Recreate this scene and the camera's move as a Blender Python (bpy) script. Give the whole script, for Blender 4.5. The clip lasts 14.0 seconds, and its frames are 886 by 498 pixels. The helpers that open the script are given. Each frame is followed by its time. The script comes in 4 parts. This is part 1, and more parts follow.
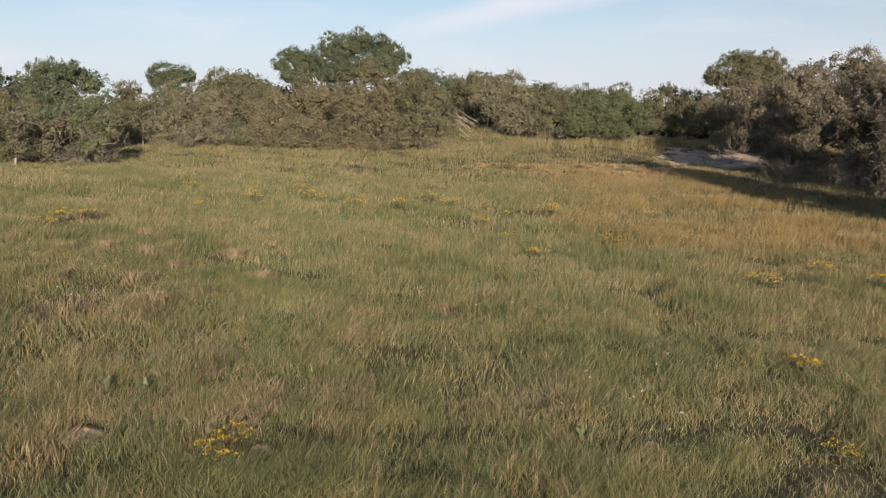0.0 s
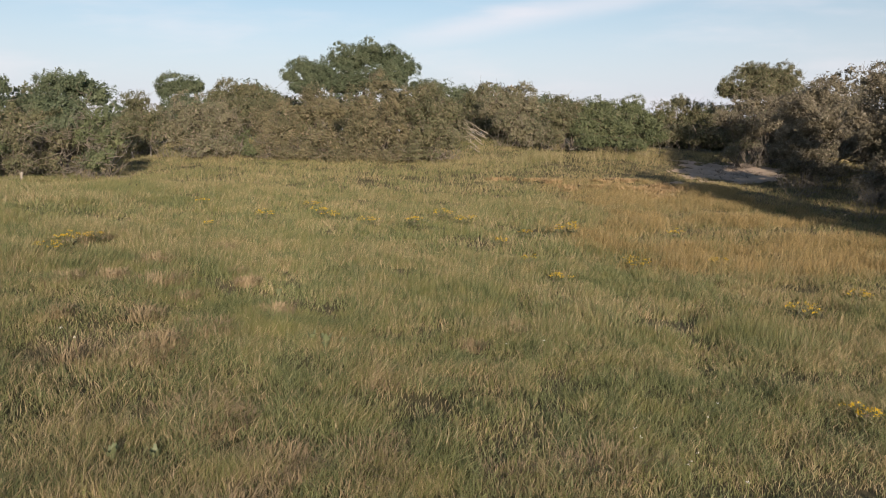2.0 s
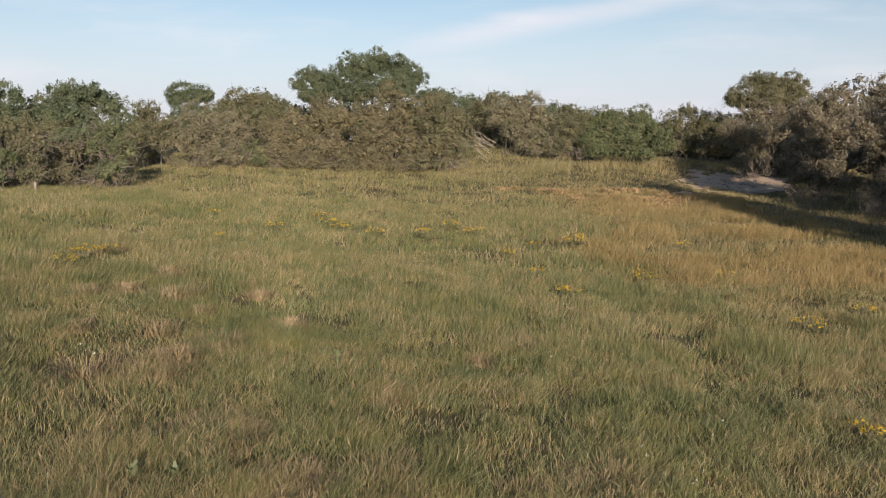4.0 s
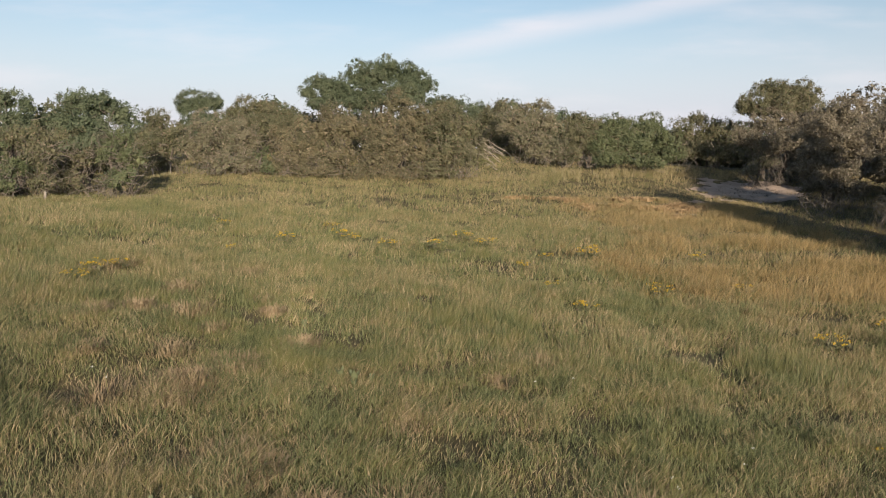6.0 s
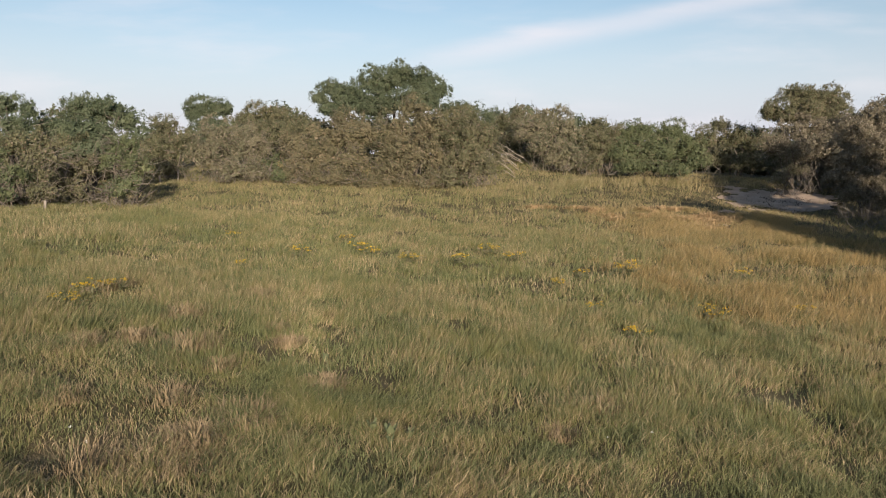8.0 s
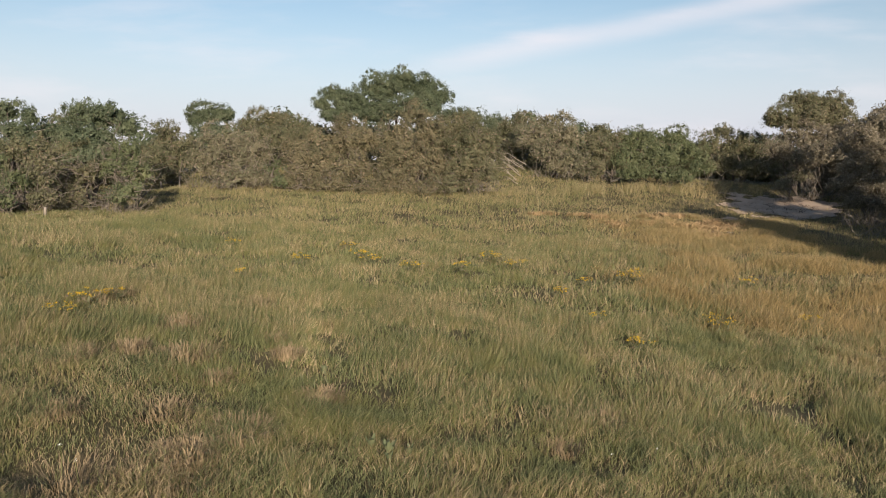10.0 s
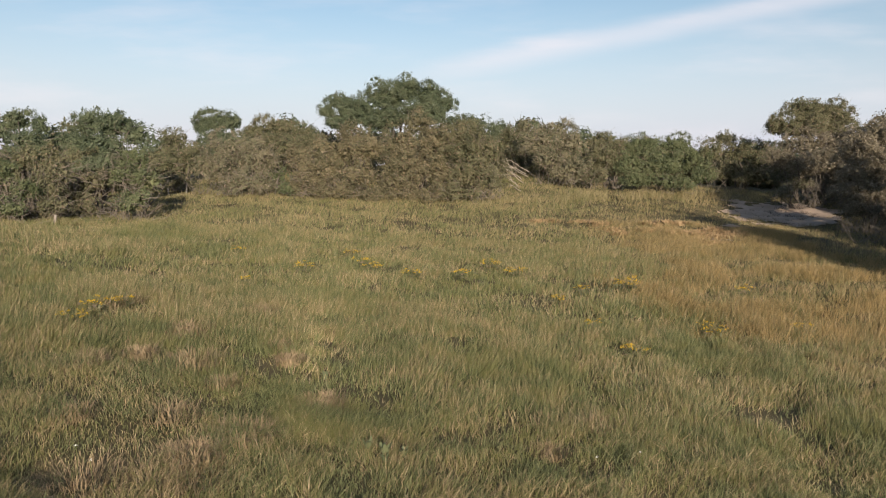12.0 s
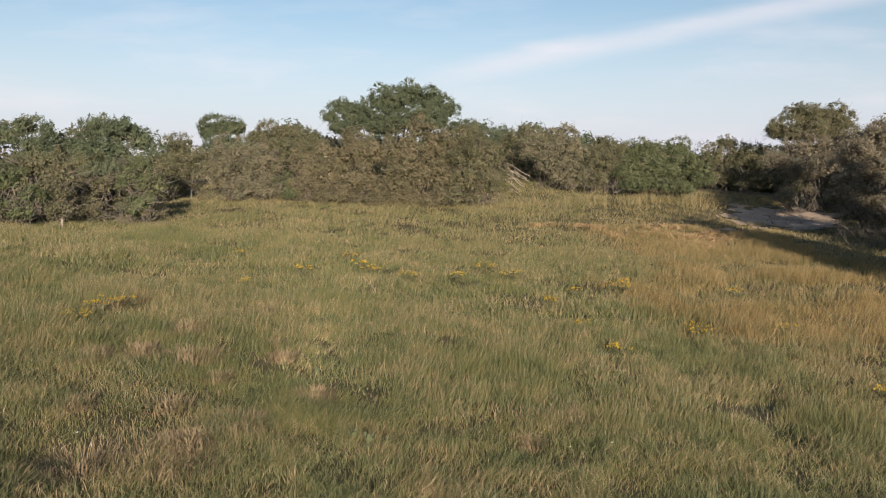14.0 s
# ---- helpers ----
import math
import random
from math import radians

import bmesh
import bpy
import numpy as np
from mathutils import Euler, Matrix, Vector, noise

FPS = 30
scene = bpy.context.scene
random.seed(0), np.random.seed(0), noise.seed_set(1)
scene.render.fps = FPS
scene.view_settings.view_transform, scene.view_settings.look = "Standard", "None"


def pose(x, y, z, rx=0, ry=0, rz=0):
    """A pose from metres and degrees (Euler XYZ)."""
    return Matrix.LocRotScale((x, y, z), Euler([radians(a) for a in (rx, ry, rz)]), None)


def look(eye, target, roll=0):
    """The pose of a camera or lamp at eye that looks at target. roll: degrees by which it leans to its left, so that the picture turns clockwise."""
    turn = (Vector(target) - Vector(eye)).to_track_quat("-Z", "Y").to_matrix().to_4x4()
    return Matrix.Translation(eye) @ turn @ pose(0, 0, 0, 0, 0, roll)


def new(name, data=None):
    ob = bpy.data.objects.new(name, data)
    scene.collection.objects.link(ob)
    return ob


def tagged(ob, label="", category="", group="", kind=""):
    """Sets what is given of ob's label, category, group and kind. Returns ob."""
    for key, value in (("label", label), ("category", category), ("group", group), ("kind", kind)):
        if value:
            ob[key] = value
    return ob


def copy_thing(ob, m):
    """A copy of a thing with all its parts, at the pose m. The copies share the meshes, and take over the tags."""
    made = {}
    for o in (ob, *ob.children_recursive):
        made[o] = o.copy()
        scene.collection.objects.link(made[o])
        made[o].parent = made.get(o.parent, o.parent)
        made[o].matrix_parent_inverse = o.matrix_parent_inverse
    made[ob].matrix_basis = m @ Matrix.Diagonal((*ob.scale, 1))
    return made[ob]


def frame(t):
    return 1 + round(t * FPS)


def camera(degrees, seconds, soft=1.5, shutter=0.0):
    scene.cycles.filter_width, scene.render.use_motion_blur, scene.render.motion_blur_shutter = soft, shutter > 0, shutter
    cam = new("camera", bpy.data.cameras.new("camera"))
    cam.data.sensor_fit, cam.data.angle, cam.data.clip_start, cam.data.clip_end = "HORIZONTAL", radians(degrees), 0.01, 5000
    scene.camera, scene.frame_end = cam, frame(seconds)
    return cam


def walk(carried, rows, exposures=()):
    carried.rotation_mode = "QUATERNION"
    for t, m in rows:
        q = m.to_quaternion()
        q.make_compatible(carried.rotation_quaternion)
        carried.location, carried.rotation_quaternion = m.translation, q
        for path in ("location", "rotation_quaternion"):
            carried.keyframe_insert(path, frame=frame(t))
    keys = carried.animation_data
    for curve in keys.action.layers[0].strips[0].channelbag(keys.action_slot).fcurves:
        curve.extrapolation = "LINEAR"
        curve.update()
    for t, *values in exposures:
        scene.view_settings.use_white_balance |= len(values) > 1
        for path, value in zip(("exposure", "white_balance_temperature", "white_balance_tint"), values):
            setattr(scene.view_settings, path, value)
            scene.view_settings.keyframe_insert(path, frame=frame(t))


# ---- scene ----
cam = camera(63.0, 14.0, soft=1.1)

# seconds, place, yaw to the left, pitch up, roll
ROWS = [
    (0, -0.094, 1.238, 2.916, -0.076, -9.565, -0.369),
    (0.5, -0.084, 1.328, 3.016, 0.023, -9.429, -0.304),
    (1, -0.149, 1.532, 3.074, 0.188, -9.276, -0.222),
    (1.5, -0.308, 1.815, 3.128, 0.295, -9.094, -0.167),
    (2, -0.430, 1.997, 3.195, 0.379, -8.935, -0.138),
    (2.5, -0.468, 2.032, 3.255, 0.493, -8.804, -0.115),
    (5, -0.467, 1.707, 3.469, 1.239, -8.195, -0.060),
    (5.5, -0.532, 1.772, 3.511, 1.352, -8.084, -0.055),
    (6, -0.649, 2.096, 3.538, 1.497, -7.971, -0.034),
    (6.5, -0.825, 2.537, 3.565, 1.660, -7.852, -0.020),
    (7, -0.991, 3.149, 3.574, 1.858, -7.704, 0.021),
    (7.5, -1.140, 3.614, 3.550, 1.989, -7.571, 0.012),
    (8, -1.249, 3.874, 3.543, 2.134, -7.441, -0.011),
    (10.5, -1.221, 4.070, 3.645, 2.401, -6.926, 0.074),
    (11, -1.108, 3.909, 3.703, 2.537, -6.833, 0.075),
    (11.5, -1.077, 3.759, 3.736, 2.660, -6.728, 0.075),
    (12, -1.068, 3.620, 3.750, 2.764, -6.626, 0.077),
    (12.5, -1.081, 3.500, 3.733, 2.858, -6.518, 0.040),
    (13, -0.995, 3.382, 3.722, 2.996, -6.413, 0.008),
    (13.5, -0.880, 3.243, 3.725, 3.117, -6.338, -0.004),
    (14, -0.718, 3.120, 3.757, 3.255, -6.271, 0.009),
]
walk(cam, [(t, pose(x, y, z, 90 + pitch, -roll, yaw)) for t, x, y, z, yaw, pitch, roll in ROWS], [(0, 0.50, 6500, 11), (14, 0.50, 6500, 11)])

# ---- light ----
SUN_AZ, SUN_EL = radians(167), radians(13.8)  # clockwise from +y
sun_way = Vector((math.sin(SUN_AZ) * math.cos(SUN_EL), math.cos(SUN_AZ) * math.cos(SUN_EL), math.sin(SUN_EL)))
sun_data = bpy.data.lights.new("sun", "SUN")
sun_data.energy, sun_data.angle, sun_data.color = 5.0, radians(0.6), (1.0, 0.85, 0.68)
sun = new("sun", sun_data)
sun.matrix_world = look(sun_way * 100, (0, 0, 0))


def link(nt, a, b):
    nt.links.new(a, b)


def node(nt, kind, inputs=None, **props):
    n = nt.nodes.new(kind)
    for key, value in props.items():
        setattr(n, key, value)
    for key, value in (inputs or {}).items():
        if hasattr(value, "is_output"):
            nt.links.new(value, n.inputs[key])
        else:
            n.inputs[key].default_value = value
    return n


def calc(nt, op, a, b=0.0, c=0.0):
    n = nt.nodes.new("ShaderNodeMath")
    n.operation = op
    for k, v in enumerate((a, b, c)):
        if hasattr(v, "is_output"):
            nt.links.new(v, n.inputs[k])
        else:
            n.inputs[k].default_value = v
    return n.outputs[0]


def blend(nt, fac, a, b):
    n = nt.nodes.new("ShaderNodeMix")
    n.data_type = "RGBA"
    for k, v in ((0, fac), (6, a), (7, b)):
        if hasattr(v, "is_output"):
            nt.links.new(v, n.inputs[k])
        else:
            n.inputs[k].default_value = v if k == 0 else (*v, 1)
    return n.outputs[2]


def step(nt, v, lo, hi):
    n = node(nt, "ShaderNodeMapRange", {1: lo, 2: hi, 3: 0.0, 4: 1.0}, interpolation_type="SMOOTHSTEP")
    link(nt, v, n.inputs[0])
    return n.outputs[0]


def make_world():
    """A clear evening sky with a thin streak of cloud and haze low down."""
    world = bpy.data.worlds.new("sky")
    world.use_nodes = True
    scene.world = world
    nt = world.node_tree
    nt.nodes.clear()
    sky = node(nt, "ShaderNodeTexSky", sky_type="NISHITA", sun_disc=False, sun_elevation=SUN_EL, sun_rotation=SUN_AZ, air_density=1.0, dust_density=1.2, ozone_density=1.6)
    co = node(nt, "ShaderNodeTexCoord")
    sep = node(nt, "ShaderNodeSeparateXYZ", {0: co.outputs["Generated"]})
    ahead = calc(nt, "MAXIMUM", sep.outputs[1], 0.05)
    u = calc(nt, "DIVIDE", sep.outputs[0], ahead)
    v = calc(nt, "DIVIDE", sep.outputs[2], ahead)
    uv = node(nt, "ShaderNodeCombineXYZ", {0: u, 1: calc(nt, "MULTIPLY", v, 5.0)})
    wisp = node(nt, "ShaderNodeTexNoise", {"Vector": uv.outputs[0], "Scale": 3.5, "Detail": 5.0, "Roughness": 0.55})
    line = calc(nt, "ADD", calc(nt, "MULTIPLY", u, 0.185), 0.138)
    wave = calc(nt, "MULTIPLY", calc(nt, "SUBTRACT", wisp.outputs[0], 0.5), 0.03)
    off = calc(nt, "ABSOLUTE", calc(nt, "SUBTRACT", v, calc(nt, "ADD", line, wave)))
    streak = calc(nt, "SUBTRACT", 1.0, step(nt, off, 0.0, 0.026))
    streak = calc(nt, "MULTIPLY", streak, step(nt, u, -0.16, 0.06))
    pale = calc(nt, "SUBTRACT", 1.0, step(nt, sep.outputs[2], 0.0, 0.24))
    haze = calc(nt, "MULTIPLY", step(nt, wisp.outputs[0], 0.45, 0.75), calc(nt, "SUBTRACT", 1.0, step(nt, v, 0.12, 0.4)))
    low = blend(nt, calc(nt, "MULTIPLY", pale, 0.8), sky.outputs[0], (5.15, 5.28, 6.32))
    fac = calc(nt, "MINIMUM", calc(nt, "ADD", calc(nt, "MULTIPLY", streak, 0.4), calc(nt, "MULTIPLY", haze, 0.3)), 0.6)
    colour = blend(nt, fac, low, (7.0, 6.45, 6.6))
    back = node(nt, "ShaderNodeBackground", {"Color": colour, "Strength": 0.1})
    out = node(nt, "ShaderNodeOutputWorld")
    link(nt, back.outputs[0], out.inputs[0])


make_world()

# ---- materials ----


def material(name):
    m = bpy.data.materials.new(name)
    m.use_nodes = True
    m.node_tree.nodes.clear()
    return m, m.node_tree


def finish(nt, shader):
    out = node(nt, "ShaderNodeOutputMaterial")
    link(nt, shader, out.inputs[0])


def leaf_shader(nt, colour, rough=0.6, thin=0.3, gloss=0.25):
    p = node(nt, "ShaderNodeBsdfPrincipled", {"Base Color": colour, "Roughness": rough, "Specular IOR Level": gloss})
    tr = node(nt, "ShaderNodeBsdfTranslucent", {"Color": colour})
    mx = node(nt, "ShaderNodeMixShader", {0: thin})
    link(nt, p.outputs[0], mx.inputs[1])
    link(nt, tr.outputs[0], mx.inputs[2])
    finish(nt, mx.outputs[0])


def spread(nt, scale, detail=3.0, rough=0.5):
    geo = node(nt, "ShaderNodeNewGeometry")
    return node(nt, "ShaderNodeTexNoise", {"Vector": geo.outputs["Position"], "Scale": scale, "Detail": detail, "Roughness": rough}).outputs[0]


def foliage(name, dark, light, tip, dead=(0.16, 0.12, 0.08), dead_share=0.06, thin=0.25):
    """Leaves whose colour varies from leaf to leaf and from bough to bough."""
    m, nt = material(name)
    geo = node(nt, "ShaderNodeNewGeometry")
    rnd = geo.outputs["Random Per Island"]
    big = step(nt, spread(nt, 0.55), 0.35, 0.65)
    mean = tuple(0.5 * (a + b) for a, b in zip(dark, light))
    dark = tuple(a + 0.3 * (b - a) for a, b in zip(dark, mean))
    light = tuple(a + 0.3 * (b - a) for a, b in zip(light, mean))
    c = blend(nt, rnd, dark, light)
    c = blend(nt, calc(nt, "MULTIPLY", big, 0.6), c, tip)
    bough = step(nt, spread(nt, 1.5, 2.0), 0.42, 0.6)
    c = blend(nt, calc(nt, "MULTIPLY", bough, 0.45), c, tuple(0.75 * v for v in dark))
    odd = calc(nt, "FRACT", calc(nt, "MULTIPLY", rnd, 37.7))
    c = blend(nt, calc(nt, "LESS_THAN", odd, dead_share), c, dead)
    leaf_shader(nt, c, 0.55, thin, 0.3)
    return m


def grass_material(name, greens, straws, straw_share):
    m, nt = material(name)
    geo = node(nt, "ShaderNodeNewGeometry")
    rnd = geo.outputs["Random Per Island"]
    sep = node(nt, "ShaderNodeSeparateXYZ", {0: geo.outputs["Position"]})
    x, y = sep.outputs[0], sep.outputs[1]
    patch = spread(nt, 0.33, 4.0, 0.6)
    fine = spread(nt, 1.6, 3.0)
    # the slope towards the dune and the far meadow are drier
    dune = step(nt, calc(nt, "SUBTRACT", x, calc(nt, "MULTIPLY", y, 0.03)), 1.8, 8.5)
    dune = calc(nt, "MULTIPLY", dune, step(nt, y, 4.0, 24.0))
    dune = calc(nt, "MULTIPLY", dune, calc(nt, "MULTIPLY_ADD", step(nt, spread(nt, 0.9, 3.0, 0.6), 0.36, 0.62), 0.85, 0.3))
    far = step(nt, y, 24.0, 48.0)
    odd = calc(nt, "FRACT", calc(nt, "MULTIPLY", rnd, 51.3))
    dry = calc(nt, "ADD", calc(nt, "MULTIPLY", calc(nt, "SUBTRACT", patch, 0.5), 1.5), calc(nt, "MULTIPLY", calc(nt, "SUBTRACT", fine, 0.5), 0.9))
    dry = calc(nt, "ADD", calc(nt, "ADD", dry, straw_share), calc(nt, "ADD", calc(nt, "MULTIPLY", dune, 0.24), calc(nt, "MULTIPLY", far, 0.12)))
    pick = step(nt, calc(nt, "SUBTRACT", dry, odd), -0.12, 0.12)
    g = blend(nt, rnd, greens[0], greens[1])
    g = blend(nt, step(nt, fine, 0.4, 0.65), g, greens[2])
    g = blend(nt, calc(nt, "MULTIPLY", dune, 0.5), g, (0.175, 0.138, 0.056))
    s = blend(nt, rnd, straws[0], straws[1])
    s = blend(nt, calc(nt, "MULTIPLY", dune, 0.55), s, straws[2])
    g = blend(nt, calc(nt, "MULTIPLY", far, 0.45), g, (0.200, 0.188, 0.084))
    s = blend(nt, calc(nt, "MULTIPLY", far, 0.5), s, (0.285, 0.235, 0.118))
    leaf_shader(nt, blend(nt, pick, g, s), 0.5, 0.3, 0.3)
    return m


def plain(name, a, b, scale, rough=0.9, bump=0.3, fine=30.0):
    m, nt = material(name)
    c = blend(nt, step(nt, spread(nt, scale, 5.0, 0.6), 0.3, 0.7), a, b)
    c = blend(nt, calc(nt, "MULTIPLY", spread(nt, fine, 3.0), 0.4), c, tuple(v * 0.55 for v in a))
    bm = node(nt, "ShaderNodeBump", {"Strength": bump, "Distance": 0.03, "Height": spread(nt, fine, 4.0)})
    p = node(nt, "ShaderNodeBsdfPrincipled", {"Base Color": c, "Roughness": rough, "Specular IOR Level": 0.2, "Normal": bm.outputs[0]})
    finish(nt, p.outputs[0])
    return m


GROUND = plain("thatch_and_soil", (0.075, 0.066, 0.034), (0.14, 0.115, 0.065), 0.8, 0.95, 0.5, 18.0)
SAND = plain("pale_dune_sand", (0.38, 0.295, 0.225), (0.50, 0.395, 0.31), 1.2, 0.95, 0.4, 14.0)
GRASS = grass_material("meadow_grass_blades", ((0.046, 0.064, 0.026), (0.262, 0.272, 0.124), (0.190, 0.190, 0.074)), ((0.27, 0.205, 0.110), (0.52, 0.41, 0.255), (0.25, 0.178, 0.080)), 0.215)
STRAW = plain("bleached_straw", (0.235, 0.175, 0.10), (0.38, 0.295, 0.19), 5.0, 0.8, 0.0)
YELLOW = plain("yellow_petals", (0.52, 0.33, 0.02), (0.68, 0.47, 0.05), 20.0, 0.7, 0.0)
WHITE = plain("white_petals", (0.75, 0.75, 0.70), (0.8, 0.8, 0.78), 20.0, 0.7, 0.0)
STEM = plain("olive_stems", (0.10, 0.12, 0.04), (0.16, 0.16, 0.07), 6.0, 0.8, 0.0)
BARK = plain("grey_bark", (0.10, 0.085, 0.07), (0.20, 0.17, 0.14), 3.0, 0.9, 0.4)
DEADWOOD = plain("bleached_dead_twigs", (0.30, 0.26, 0.21), (0.44, 0.39, 0.33), 3.0, 0.9, 0.2)
GREYTWIG = plain("grey_dry_twigs", (0.17, 0.145, 0.12), (0.28, 0.245, 0.205), 3.0, 0.9, 0.2)
POST = plain("weathered_post_wood", (0.22, 0.19, 0.16), (0.36, 0.32, 0.27), 4.0, 0.85, 0.3)
LEAF_OLIVE = foliage("olive_scrub_leaves", (0.080, 0.088, 0.046), (0.190, 0.188, 0.105), (0.200, 0.182, 0.106), (0.25, 0.20, 0.14), 0.10)
LEAF_TAN = foliage("tan_scrub_leaves", (0.092, 0.090, 0.050), (0.220, 0.200, 0.116), (0.235, 0.202, 0.120), (0.27, 0.22, 0.15), 0.14)
LEAF_BROWN = foliage("brown_scrub_leaves", (0.104, 0.096, 0.066), (0.232, 0.206, 0.142), (0.235, 0.196, 0.132), (0.30, 0.26, 0.20), 0.14)
LEAF_GREEN = foliage("dark_green_tree_leaves", (0.058, 0.084, 0.052), (0.148, 0.178, 0.102), (0.152, 0.170, 0.096), (0.17, 0.16, 0.11), 0.05)
LEAF_GREY = foliage("grey_green_scrub_leaves", (0.110, 0.112, 0.066), (0.235, 0.225, 0.140), (0.260, 0.230, 0.150), (0.30, 0.25, 0.19), 0.14)
LEAF_FRESH = foliage("fresh_green_leaves", (0.072, 0.096, 0.048), (0.165, 0.188, 0.096), (0.175, 0.186, 0.094), (0.20, 0.18, 0.11), 0.05)

# ---- ground ----


def lie(x, y):
    """The height of the ground."""
    x, y = np.asarray(x, float), np.asarray(y, float)
    a = 25 * np.tanh(x / 25 * (1 + 0.18 * (x / 25) ** 2)) / 20
    b = np.clip(y, 3, 70)
    b = np.where(b > 56, 56 + 6 * np.tanh((b - 56) / 6), b) / 30 - 1
    z = 0.101 - 1.262 * a + 0.994 * b + 0.574 * a * a + 1.24 * a * b + 1.35 * b * b + 0.324 * a**3 - 1.611 * a * a * b - 0.841 * a * b * b + 0.62 * b**3
    z = z - 0.45 * np.exp(-(((x - 17.5) / 3.5) ** 2) - ((y - 49) / 5.0) ** 2)
    z = z - 0.13 * np.exp(-(((x + 5.6) / 0.7) ** 2) - ((y - 10.3) / 0.5) ** 2)
    z = z + 0.05 * np.sin(x * 1.3 + 0.7 * y) * np.sin(y * 0.9 - 0.4 * x) + 0.025 * np.sin(2.9 * x + 1.1) * np.sin(3.3 * y)
    return z


def mesh_of(name, verts, faces, mat, smooth=False):
    """A mesh from an array of places and an array of equal-sided faces."""
    verts, faces = np.asarray(verts, np.float32), np.asarray(faces, np.int32)
    me = bpy.data.meshes.new(name)
    me.vertices.add(len(verts))
    me.vertices.foreach_set("co", verts.ravel())
    me.loops.add(faces.size)
    me.loops.foreach_set("vertex_index", faces.ravel())
    me.polygons.add(len(faces))
    me.polygons.foreach_set("loop_start", np.arange(len(faces), dtype=np.int32) * faces.shape[1])
    if smooth:
        me.polygons.foreach_set("use_smooth", np.ones(len(faces), bool))
    me.materials.append(mat)
    me.update(calc_edges=True)
    return me


def grid(xs, ys, up=0.0, rough=0.0):
    gx, gy = np.meshgrid(xs, ys)
    gz = lie(gx, gy) + up
    if rough:
        gz = gz + np.random.default_rng(5).normal(0, rough, gz.shape)
    n, m = len(xs), len(ys)
    k = (np.arange(m - 1)[:, None] * n + np.arange(n - 1)[None]).ravel()
    return np.stack([gx, gy, gz], -1).reshape(-1, 3), np.stack([k, k + 1, k + n + 1, k + n], 1)


xs = np.concatenate([-np.geomspace(900, 36, 14), np.arange(-34, 35, 0.5), np.geomspace(36, 900, 14)])
ys = np.concatenate([-np.geomspace(400, 3, 10), np.arange(-2, 70, 0.5), np.geomspace(71, 2500, 16)])
tagged(new("ground", mesh_of("ground", *grid(xs, ys), GROUND, True)), "brown thatch and soil under the meadow grass", "ground", kind="structure")


def part(name, me, parent, label=""):
    ob = new(name, me)
    ob.parent = parent
    return tagged(ob, label)


def thing(name, label, category, place, group=""):
    ob = new(name)
    ob.location = place
    ob.empty_display_size = 0.2
    return tagged(ob, label, category, group)


# ---- trees and scrub ----


def tubes(lines, sides=4):
    """Tapered bent sticks: each line a list of (place, radius)."""
    verts, faces = [], []
    for line in lines:
        first = len(verts)
        for k, (p, r) in enumerate(line):
            q = line[min(k + 1, len(line) - 1)][0] - line[max(k - 1, 0)][0]
            q = q / (np.linalg.norm(q) + 1e-9)
            e = np.cross(q, (0.3, 0.9, 0.31))
            e /= np.linalg.norm(e) + 1e-9
            g = np.cross(q, e)
            for s in range(sides):
                w = 2 * math.pi * s / sides
                verts.append(p + r * (math.cos(w) * e + math.sin(w) * g))
        for k in range(len(line) - 1):
            for s in range(sides):
                a, b = first + k * sides + s, first + k * sides + (s + 1) % sides
                faces.append((a, b, b + sides, a + sides))
    return np.array(verts), np.array(faces)


def unit(rng, n):
    d = rng.normal(size=(n, 3))
    return d / np.linalg.norm(d, axis=1, keepdims=True)


def leaves(rng, centres, ways, size, long=1.7):
    """Small pointed leaves at the centres, facing about along the ways."""
    n = len(centres)
    nrm = ways + rng.normal(0, 0.6, (n, 3))
    nrm /= np.linalg.norm(nrm, axis=1, keepdims=True)
    t = np.cross(nrm, unit(rng, n))
    t /= np.linalg.norm(t, axis=1, keepdims=True) + 1e-9
    b = np.cross(nrm, t)
    s = (size * rng.uniform(0.6, 1.35, n))[:, None]
    tri = np.stack([centres - t * s * 0.5 * long, centres + t * s * 0.3 + b * s * 0.46, centres + t * s * 0.5 * long - b * s * 0.38], 1)
    return tri.reshape(-1, 3), np.arange(3 * n).reshape(n, 3)


def buried(p, lobes, skip):
    """Which of the places lie deep within another lobe."""
    hid = np.zeros(len(p), bool)
    for k, (x, y, z, rx, ry, rz) in enumerate(lobes):
        if k != skip:
            hid |= (((p - (x, y, z)) / (rx, ry, rz)) ** 2).sum(1) < 0.85
    return hid


def billows(rng, lobes, count):
    """Breaks each lobe up into a smaller core and uneven billows on its front and top."""
    out = []
    for x, y, z, rx, ry, rz in lobes:
        out.append((x, y, z, rx * 0.68, ry * 0.68, rz * 0.70))
        m = (rx * rz) ** 0.5
        n = int(count * (0.6 + 0.4 * m))
        d = unit(rng, n * 3)
        d = d[(d[:, 2] > -0.45) & (d[:, 1] < 0.35)][:n]
        for e in d:
            r = m * rng.uniform(0.26, 0.52)
            f = rng.uniform(0.66, 0.95) - 0.25 * r / m
            out.append((x + e[0] * rx * f, y + e[1] * ry * f, z + e[2] * rz * f, r * rng.uniform(0.8, 1.3), r, r * rng.uniform(0.7, 1.1)))
    return out


